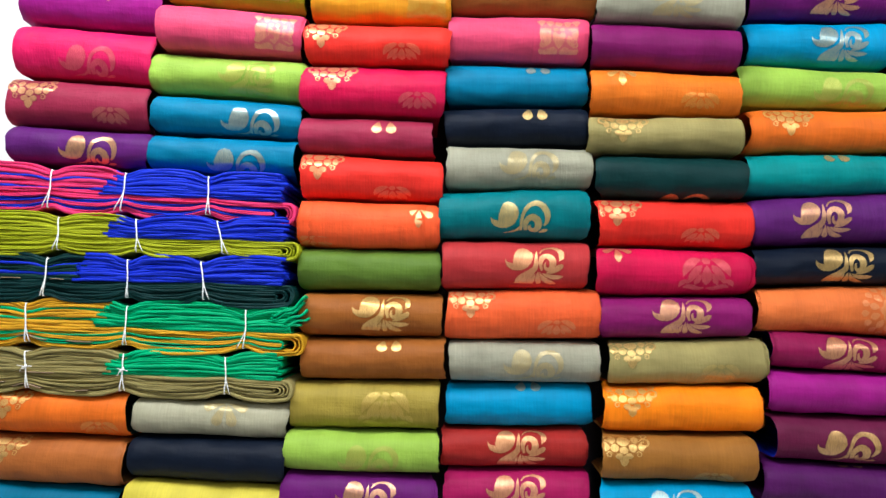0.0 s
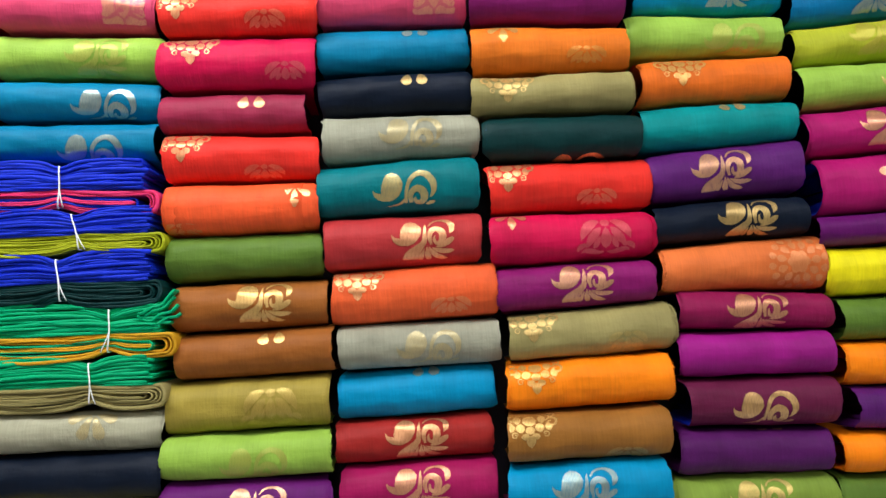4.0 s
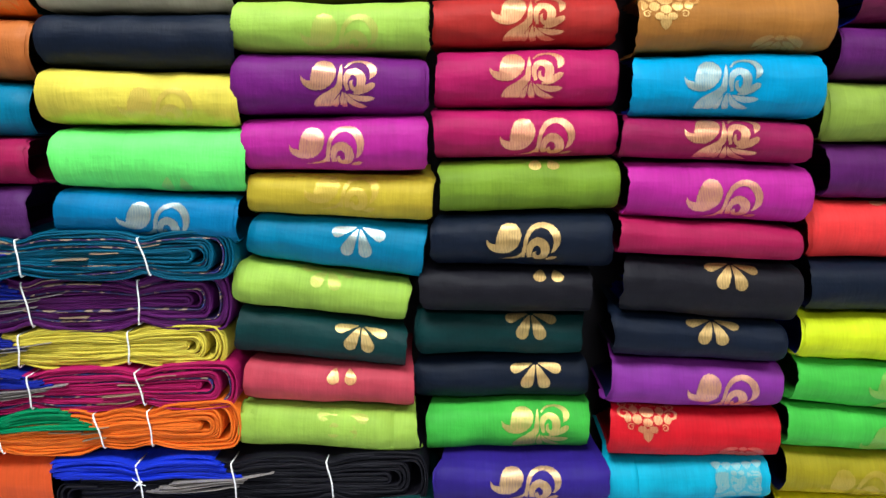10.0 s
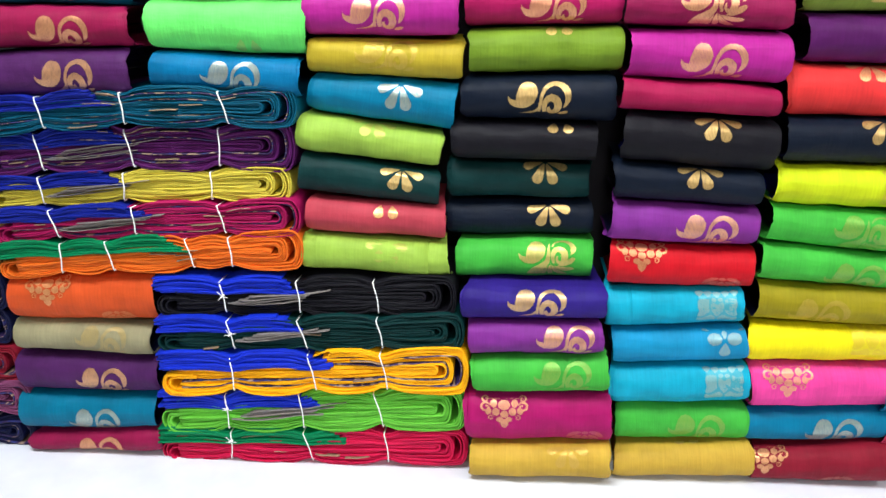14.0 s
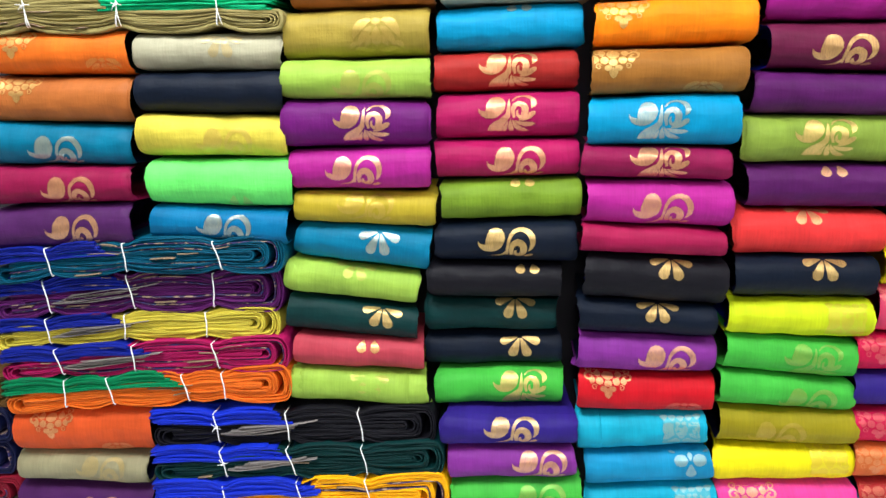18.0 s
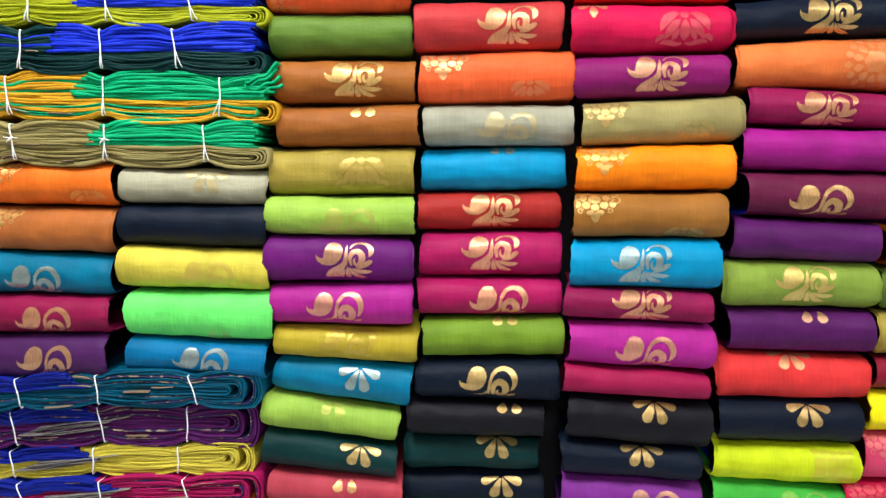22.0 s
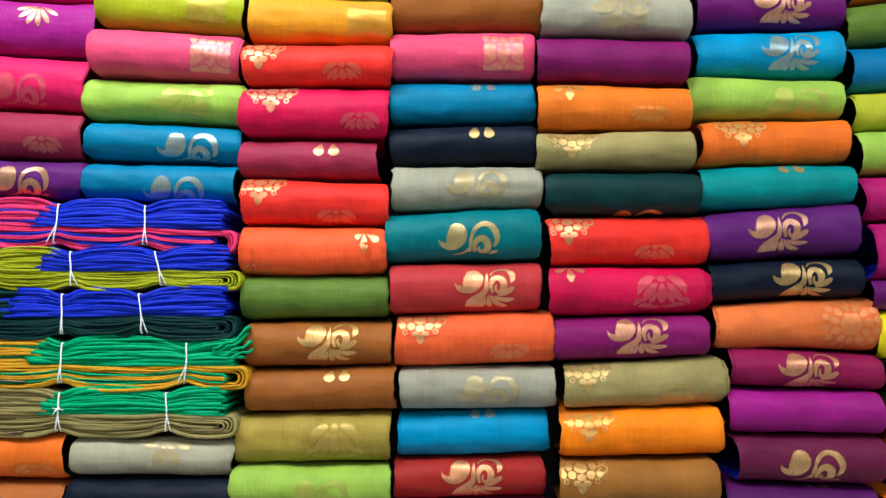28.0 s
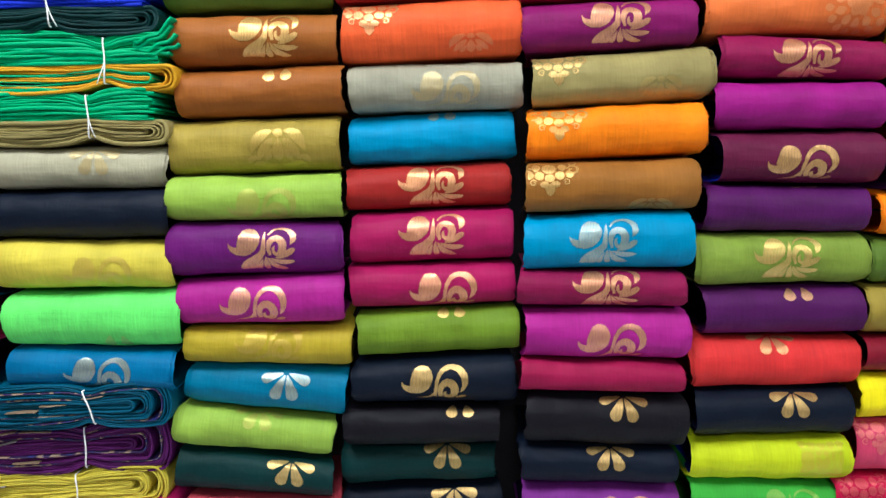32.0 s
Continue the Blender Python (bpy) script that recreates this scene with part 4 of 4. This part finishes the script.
saree(-0.180, 0.001, 1.517, 0.270, 0.096, -0.3, -0.03, "coral", [("G", 0.098, 0.066), ("L-", -0.107, 0.012)], layer=(-0.499, 0.410))
saree(-0.175, 0.010, 1.433, 0.274, 0.087, 0.3, -0.03, "olivegreen")
saree(-0.169, 0.011, 1.344, 0.276, 0.090, 0.4, 0.01, "brown", [("Q", 0.019, 0.050)])
saree(-0.163, 0.011, 1.261, 0.284, 0.085, 0.5, -0.01, "brown", [("D", 0.029, 0.068)])
saree(-0.181, 0.014, 1.165, 0.291, 0.097, 0.2, 0.04, "olive", [("B-", 0.043, 0.044)])
saree(-0.180, -0.004, 1.086, 0.295, 0.081, -0.3, 0.03, "applegreen", [("P-", 0.013, 0.031)], frayed=1)
saree(-0.185, -0.009, 0.993, 0.286, 0.095, 0.2, -0.08, "grapeviolet", [("Q", 0.016, 0.050)])
saree(-0.179, -0.008, 0.906, 0.284, 0.088, 0.8, 0.02, "orchid", [("P", -0.010, 0.046)])
saree(-0.177, 0.004, 0.833, 0.289, 0.074, -3.0, 0.16, "mustard", [("P-", 0.004, 0.049)])
saree(-0.185, 0.011, 0.747, 0.279, 0.088, -7.6, 0.20, "teal", [("F", 0.030, 0.057)])
saree(-0.214, 0.010, 0.674, 0.273, 0.077, -6.3, -0.08, "applegreen", [("F-", 0.007, 0.068)])
saree(-0.216, 0.007, 0.593, 0.282, 0.082, -5.3, -0.15, "darkgreen", [("F", 0.064, 0.059)])
saree(-0.202, 0.005, 0.520, 0.275, 0.075, -2.6, -0.08, "rose", [("D", 0.021, 0.056)])
saree(-0.205, -0.001, 0.441, 0.290, 0.081, -1.2, -0.09, "applegreen", [("F-", 0.026, 0.058)], layer=(-0.499, 0.380))
# stack of column 4
saree(0.118, -0.000, 2.197, 0.292, 0.103, 3.9, -0.02, "black")
saree(0.118, -0.003, 2.100, 0.294, 0.099, 2.1, 0.20, "olive", [("C", -0.102, 0.066), ("L", 0.076, 0.036)])
saree(0.117, -0.015, 1.984, 0.282, 0.118, 0.0, 0.03, "brown", [("D", 0.021, 0.092)])
saree(0.108, -0.011, 1.892, 0.272, 0.094, -0.2, -0.01, "pink", [("S", 0.076, 0.044)])
saree(0.106, 0.007, 1.805, 0.276, 0.089, 0.1, -0.03, "teal", [("D", 0.041, 0.073)])
saree(0.104, 0.009, 1.725, 0.281, 0.082, 0.1, 0.04, "navy", [("D", 0.037, 0.061)])
saree(0.110, 0.001, 1.639, 0.283, 0.089, 0.7, -0.11, "grey", [("P-", 0.021, 0.051)], lining="royal")
saree(0.100, 0.000, 1.539, 0.286, 0.102, 1.4, 0.03, "pine", [("P", 0.016, 0.045)])
saree(0.107, 0.005, 1.443, 0.285, 0.098, 1.2, -0.02, "crimsonrose", [("Q", 0.038, 0.048)])
saree(0.125, 0.006, 1.344, 0.294, 0.101, 1.1, 0.03, "vermilion", [("C", -0.102, 0.076), ("L", 0.063, 0.026)], frayed=1)
saree(0.129, 0.013, 1.262, 0.293, 0.084, 0.9, -0.02, "grey", [("P-", 0.016, 0.040)])
saree(0.120, 0.029, 1.175, 0.281, 0.089, 1.0, 0.01, "azure", [("D", 0.018, 0.079)])
saree(0.110, 0.026, 1.095, 0.282, 0.081, 1.0, -0.01, "brick", [("Q", 0.007, 0.045)])
saree(0.115, 0.015, 1.004, 0.278, 0.093, 0.7, 0.04, "magenta", [("Q", 0.000, 0.053)])
saree(0.112, 0.012, 0.925, 0.285, 0.082, 0.8, -0.06, "magenta", [("P", 0.020, 0.039)])
saree(0.119, 0.008, 0.841, 0.282, 0.086, 0.9, 0.05, "mossgreen", [("D", 0.026, 0.077)])
saree(0.112, 0.004, 0.753, 0.278, 0.090, -0.2, 0.08, "navy", [("P", 0.000, 0.051)])
saree(0.089, 0.005, 0.676, 0.271, 0.079, -0.7, -0.03, "black", [("D", 0.064, 0.068)])
saree(0.085, 0.034, 0.593, 0.276, 0.086, 0.3, -0.09, "darkgreen", [("F", 0.046, 0.064)])
saree(0.086, 0.045, 0.515, 0.283, 0.080, 1.1, -0.01, "navy", [("F", 0.056, 0.051)])
saree(0.096, 0.026, 0.432, 0.275, 0.085, 1.2, 0.01, "green", [("Q", 0.046, 0.050)])
saree(0.118, -0.021, 0.357, 0.279, 0.077, 1.7, -0.08, "indigo", [("P", 0.005, 0.051)])
saree(0.122, -0.021, 0.284, 0.269, 0.075, 2.9, -0.07, "heather", [("P", 0.061, 0.046)])
saree(0.137, -0.027, 0.199, 0.269, 0.087, 2.7, 0.09, "green", [("P-", 0.044, 0.053)])
saree(0.141, -0.025, 0.083, 0.296, 0.118, 1.7, 0.00, "orchidred", [("C", -0.075, 0.080), ("L", 0.091, 0.027)])
saree(0.142, -0.040, 0.001, 0.291, 0.084, 0.9, 0.11, "gold", [("F-", 0.056, 0.067)])
# stack of column 5
saree(0.432, -0.002, 2.150, 0.304, 0.093, -2.2, 0.08, "orange", [("L", 0.020, 0.033)])
saree(0.405, -0.028, 2.051, 0.277, 0.101, -2.5, -0.06, "orchidred", [("P", -0.016, 0.037)])
saree(0.394, -0.035, 1.964, 0.284, 0.089, -1.9, 0.02, "grey", [("Q-", 0.006, 0.045)])
saree(0.389, -0.025, 1.877, 0.284, 0.089, -1.8, -0.02, "berryplum")
saree(0.393, -0.013, 1.787, 0.292, 0.092, -0.8, -0.09, "amber2", [("G", -0.087, 0.071), ("L-", 0.064, 0.029)])
saree(0.393, -0.014, 1.710, 0.299, 0.079, -0.1, 0.01, "khaki", [("C", -0.084, 0.051)], frayed=1)
saree(0.407, -0.008, 1.624, 0.281, 0.088, -0.1, -0.01, "darkgreen", [("P", 0.021, -0.006)], lining="royal")
saree(0.413, 0.000, 1.529, 0.297, 0.097, -0.0, 0.00, "red", [("C", -0.112, 0.071), ("L", 0.049, 0.024)])
saree(0.411, 0.001, 1.436, 0.291, 0.095, 0.4, -0.04, "cerise", [("B-", 0.061, 0.045), ("G", -0.107, 0.082)], lining="silver")
saree(0.418, 0.001, 1.353, 0.281, 0.085, 1.3, -0.06, "mulberry", [("Q", 0.008, 0.047)])
saree(0.436, 0.001, 1.265, 0.297, 0.090, 1.4, 0.04, "khaki", [("C", -0.105, 0.067), ("L", 0.062, 0.028)], frayed=1)
saree(0.429, -0.006, 1.173, 0.292, 0.094, 0.8, 0.02, "tangerine", [("C", -0.099, 0.068)], frayed=1)
saree(0.417, -0.018, 1.085, 0.286, 0.090, 0.3, 0.03, "camel", [("C", -0.105, 0.065), ("L", 0.063, 0.014)])
saree(0.409, -0.019, 0.988, 0.281, 0.098, -0.8, 0.08, "azure", [("Q", -0.010, 0.052)], lining="royal")
saree(0.399, -0.017, 0.923, 0.277, 0.068, -1.7, 0.01, "berry", [("Q", 0.004, 0.040)])
saree(0.400, -0.016, 0.831, 0.283, 0.093, -2.4, 0.07, "orchid", [("P", 0.012, 0.041)])
saree(0.397, -0.015, 0.772, 0.280, 0.061, -2.9, -0.04, "raspberry")
saree(0.405, -0.014, 0.673, 0.280, 0.099, -4.6, 0.04, "black", [("F", 0.026, 0.080)], lining="royal")
saree(0.390, -0.007, 0.603, 0.273, 0.075, -2.9, -0.07, "navy", [("F", 0.023, 0.059)])
saree(0.396, -0.001, 0.519, 0.276, 0.086, -1.8, -0.06, "heather", [("P", 0.041, 0.040)], lining="midnight")
saree(0.402, 0.003, 0.429, 0.283, 0.092, 0.7, -0.21, "scarlet", [("C", -0.079, 0.069), ("L", 0.077, 0.019)])
saree(0.397, 0.004, 0.345, 0.269, 0.086, 3.1, -0.03, "cyan", [("S", 0.081, 0.050)], layer=(-0.499, -0.310))
saree(0.412, 0.002, 0.264, 0.269, 0.082, 3.3, 0.00, "skyblue", [("T", 0.089, 0.050)])
saree(0.424, 0.000, 0.172, 0.270, 0.094, 2.9, 0.04, "cyan", [("S", 0.085, 0.059)], lining="royal")
saree(0.435, 0.008, 0.082, 0.265, 0.092, 3.4, -0.09, "green", [("P-", 0.030, 0.044)])
saree(0.440, -0.010, 0.001, 0.283, 0.083, 2.0, 0.25, "gold", [("D", 0.013, 0.088)])
# stack of column 6
saree(0.735, -0.001, 2.170, 0.294, 0.085, -0.4, 0.06, "olivegreen", [("L-", -0.012, 0.021)])
saree(0.706, -0.003, 2.077, 0.286, 0.095, -0.3, -0.06, "blue", [("Q", -0.006, 0.040)])
saree(0.704, 0.002, 1.988, 0.288, 0.091, 0.2, 0.00, "plum", [("Q", 0.017, 0.043)])
saree(0.698, 0.007, 1.894, 0.283, 0.096, -0.5, 0.08, "azure", [("Q", 0.038, 0.045)])
saree(0.691, 0.006, 1.810, 0.289, 0.086, -0.2, -0.13, "applegreen", [("P-", 0.049, 0.033)])
saree(0.698, 0.000, 1.720, 0.288, 0.092, 1.0, -0.02, "orange", [("C", -0.063, 0.062)])
saree(0.701, 0.000, 1.638, 0.289, 0.084, 2.1, -0.12, "lagoon", [("D", 0.026, 0.071)])
saree(0.710, 0.000, 1.540, 0.284, 0.100, 2.4, 0.08, "purple", [("Q", -0.016, 0.050)])
saree(0.709, 0.001, 1.463, 0.286, 0.078, 1.1, 0.07, "navy", [("Q", 0.026, 0.037)])
saree(0.723, 0.001, 1.369, 0.302, 0.096, -1.2, 0.20, "copper", [("M-", 0.096, 0.045)], frayed=-1)
saree(0.736, -0.001, 1.296, 0.281, 0.075, -2.4, -0.11, "berry", [("Q", -0.002, 0.036)], lining="royal")
saree(0.733, -0.006, 1.213, 0.278, 0.085, -1.5, -0.02, "violet")
saree(0.733, -0.007, 1.123, 0.271, 0.092, -1.6, 0.03, "wineplum", [("P", -0.002, 0.040)], lining="royal")
saree(0.717, -0.006, 1.042, 0.276, 0.083, -1.6, -0.03, "darkplum", [("D", 0.032, 0.080)])
saree(0.709, -0.003, 0.950, 0.279, 0.094, -1.2, -0.01, "pistachio", [("Q", 0.003, 0.052)])
saree(0.715, 0.001, 0.861, 0.281, 0.091, -0.8, -0.03, "darkplum", [("D", 0.022, 0.075)])
saree(0.706, 0.001, 0.767, 0.287, 0.096, 0.3, -0.08, "rosered", [("F", -0.006, 0.086)])
saree(0.701, -0.003, 0.681, 0.275, 0.089, -1.2, 0.05, "navy", [("F", 0.032, 0.066)], lining="midnight")
saree(0.699, -0.003, 0.597, 0.276, 0.084, -2.8, 0.11, "chartreuse", [("S-", 0.083, 0.047)], lining="royal")
saree(0.684, -0.001, 0.517, 0.275, 0.083, -4.2, 0.01, "green", [("Q-", 0.039, 0.039)])
saree(0.680, 0.002, 0.441, 0.270, 0.078, -3.2, -0.09, "green", [("P-", 0.044, 0.028)])
saree(0.691, 0.003, 0.358, 0.282, 0.086, -1.2, -0.07, "bronze", [("P-", -0.022, 0.032)], lining="midnight")
saree(0.692, 0.002, 0.274, 0.275, 0.086, 1.3, -0.04, "lemon", [("S-", 0.089, 0.063)])
saree(0.706, 0.001, 0.174, 0.282, 0.102, 2.3, -0.07, "candypink", [("C", -0.073, 0.069)], lining="olivegreen")
saree(0.713, 0.012, 0.088, 0.282, 0.088, 3.0, 0.01, "teal", [("P", 0.030, 0.037)])
saree(0.726, -0.006, 0.001, 0.277, 0.089, 1.5, 0.16, "maroon", [("C", -0.117, 0.066), ("L", 0.031, 0.016)])
# stack of column 7
saree(1.024, -0.000, 2.165, 0.309, 0.106, 6.8, -0.01, "brown")
saree(1.012, 0.002, 2.054, 0.311, 0.113, 6.2, 0.07, "orange", [("L-", 0.071, 0.055)], lining="darkgreen")
saree(1.004, 0.012, 1.965, 0.295, 0.091, 4.6, 0.14, "olivegreen", [("Q", 0.015, 0.044)])
saree(1.004, 0.013, 1.872, 0.291, 0.095, 3.4, 0.02, "blue", [("Q", 0.013, 0.047)], lining="midnight")
saree(1.006, 0.008, 1.790, 0.292, 0.084, 2.9, 0.04, "citron", [("Q-", 0.012, 0.045)], lining="darkgreen")
saree(1.010, 0.002, 1.704, 0.291, 0.088, 2.6, -0.00, "applegreen", [("P", 0.058, 0.049)], lining="black")
saree(1.013, 0.000, 1.615, 0.291, 0.091, 2.7, -0.01, "orchidred", [("Q", 0.002, 0.048)], lining="indigo")
saree(1.020, -0.003, 1.502, 0.292, 0.115, 1.8, 0.09, "orchidred", [("F", 0.009, 0.064)], lining="royal")
saree(1.014, -0.002, 1.442, 0.301, 0.063, -0.0, 0.14, "plum")
saree(1.025, -0.000, 1.346, 0.292, 0.097, -1.2, 0.03, "lemon", [("S-", 0.065, 0.053)])
saree(1.036, -0.000, 1.265, 0.290, 0.083, -1.6, 0.01, "olivegreen")
saree(1.046, -0.000, 1.179, 0.299, 0.088, -2.0, 0.05, "tangerine", [("S-", 0.037, 0.043)])
saree(1.046, -0.000, 1.101, 0.295, 0.080, -2.3, -0.03, "purple", [("Q", 0.005, 0.048)])
saree(1.007, -0.000, 1.025, 0.270, 0.078, -2.0, -0.03, "tangerine")
saree(1.003, -0.000, 0.944, 0.270, 0.084, -1.6, -0.01, "olivegreen")
saree(0.995, 0.000, 0.855, 0.270, 0.090, -1.6, 0.00, "olive")
saree(0.991, 0.000, 0.787, 0.270, 0.070, -1.6, 0.00, "maroon")
saree(0.981, 0.000, 0.702, 0.270, 0.087, -1.6, 0.00, "lemon", [("S-", 0.015, 0.051)])
saree(0.978, 0.000, 0.603, 0.270, 0.101, -1.1, -0.05, "pink", [("C-", -0.091, 0.074)])
saree(0.951, 0.000, 0.524, 0.270, 0.081, 0.0, -0.07, "crimson", [("C-", -0.090, 0.053)])
saree(0.951, 0.000, 0.446, 0.270, 0.080, 0.8, -0.01, "indigo")
saree(0.964, 0.000, 0.367, 0.270, 0.081, 1.0, -0.01, "crimson", [("C-", -0.092, 0.050)])
saree(0.968, 0.000, 0.286, 0.272, 0.083, 1.2, -0.01, "copper", [("C-", -0.095, 0.052)])
saree(0.987, 0.000, 0.199, 0.272, 0.089, 1.5, -0.01, "crimsonrose", [("C-", -0.100, 0.055)])
# tied bundles, lying across the stacks
bundle(-1.007, -0.322, 0.001, 1.570, 0.096, -1.6, "pinkred", "royal", (0.30, 0.51, 0.75), 0.49, "half", False, "royal")
bundle(-0.989, -0.312, 0.000, 1.493, 0.081, -0.4, "lime", "royal", (0.31, 0.535, 0.775), 0.49, "half")
bundle(-0.979, -0.317, 0.002, 1.402, 0.095, -0.2, "darkgreen", "royal", (0.27, 0.51, 0.73), 0.40, "half", False, "royal", glints=2, core=False)
bundle(-0.987, -0.298, 0.005, 1.312, 0.095, -0.7, "ochre", "emerald", (0.22, 0.50, 0.835), 0.46, "half", False, "emerald", (), True, glints=2)
bundle(-0.959, -0.318, 0.006, 1.225, 0.090, -0.6, "drab", "emerald", (0.20, 0.49, 0.80), 0.48, "half", False, "", (0, 1), glints=4)
bundle(-0.973, -0.339, -0.009, 0.739, 0.075, 0.6, "petrol", "cobalt", (0.21, 0.47, 0.78), 0.35, "full", True, glints=6, droop=0.022)
bundle(-0.995, -0.353, 0.013, 0.648, 0.095, 1.2, "darkplum", "cobalt", (0.20, 0.49, 0.77), 0.42, "full", True, streaks=True, glints=6, droop=0.016)
bundle(-1.005, -0.364, 0.017, 0.582, 0.070, 1.7, "yellow", "cobalt", (0.20, 0.47, 0.75), 0.40, "full", streaks=True, droop=0.014)
bundle(-0.989, -0.343, 0.004, 0.515, 0.071, 2.2, "magenta", "cobalt", (0.21, 0.47, 0.75), 0.45, "full", True, streaks=True, glints=6, droop=0.010)
bundle(-0.990, -0.342, 0.002, 0.440, 0.079, 3.0, "orange", "jade", (0.22, 0.38, 0.64, 0.77), 0.55, "full", glints=4, droop=0.008)
bundle(-0.659, -0.034, 0.001, 0.354, 0.085, 1.3, "black", "royal", (0.23, 0.48, 0.735), 0.42, "full", False, "", (0,), False, True)
bundle(-0.659, -0.019, -0.010, 0.281, 0.077, 2.2, "darkgreen", "royal", (0.245, 0.48, 0.73), 0.41, "full", False, "", (0,), False, True, glints=2)
bundle(-0.662, -0.007, -0.013, 0.184, 0.101, 2.7, "sunflower", "royal", (0.24, 0.50, 0.73), 0.50, "full", True, glints=4)
bundle(-0.678, -0.012, 0.001, 0.085, 0.103, 3.2, "parrot", "royal", (0.225, 0.47, 0.72), 0.46, "full", False, "", (0,), False, True)
bundle(-0.694, -0.008, 0.007, 0.002, 0.087, 1.8, "crimson", "jade", (0.24, 0.49, 0.74), 0.55, "full", False, "", (0,), glints=4)
# a further pile of bundles, of which the ends are seen past the first stack
bundle(-1.62, -0.995, 0.03, 0.001, 0.085, -2.0, "midnight", "teal", (0.3, 0.6, 0.85), 0.4, "full", True)
bundle(-1.62, -0.985, 0.025, 0.086, 0.085, -1.0, "mauve", "midnight", (0.3, 0.6, 0.86), 0.4, "full", True)
bundle(-1.62, -1.0, 0.03, 0.171, 0.08, -1.0, "maroon", "midnight", (0.3, 0.6, 0.86), 0.4, "full", True)
bundle(-1.62, -1.01, 0.035, 0.251, 0.085, 0.0, "midnight", "teal", (0.3, 0.6, 0.86), 0.4, "full", True)
bundle(-1.62, -1.0, 0.03, 0.336, 0.085, 0.0, "midnight", "royal", (0.3, 0.6, 0.86), 0.4, "full", True)
bundle(-1.62, -0.985, 0.03, 0.421, 0.075, 0.0, "umber", "ochre", (0.3, 0.6, 0.86), 0.4, "full")
# lower end of the last stack
saree(0.955, 0.0, 0.168, 0.27, 0.09, 1.0, 0.0, "teal")
saree(0.985, 0.01, 0.085, 0.27, 0.085, 1.0, 0.0, "pink")
saree(1.0, 0.015, 0.001, 0.27, 0.085, 0.0, 0.0, "maroon")
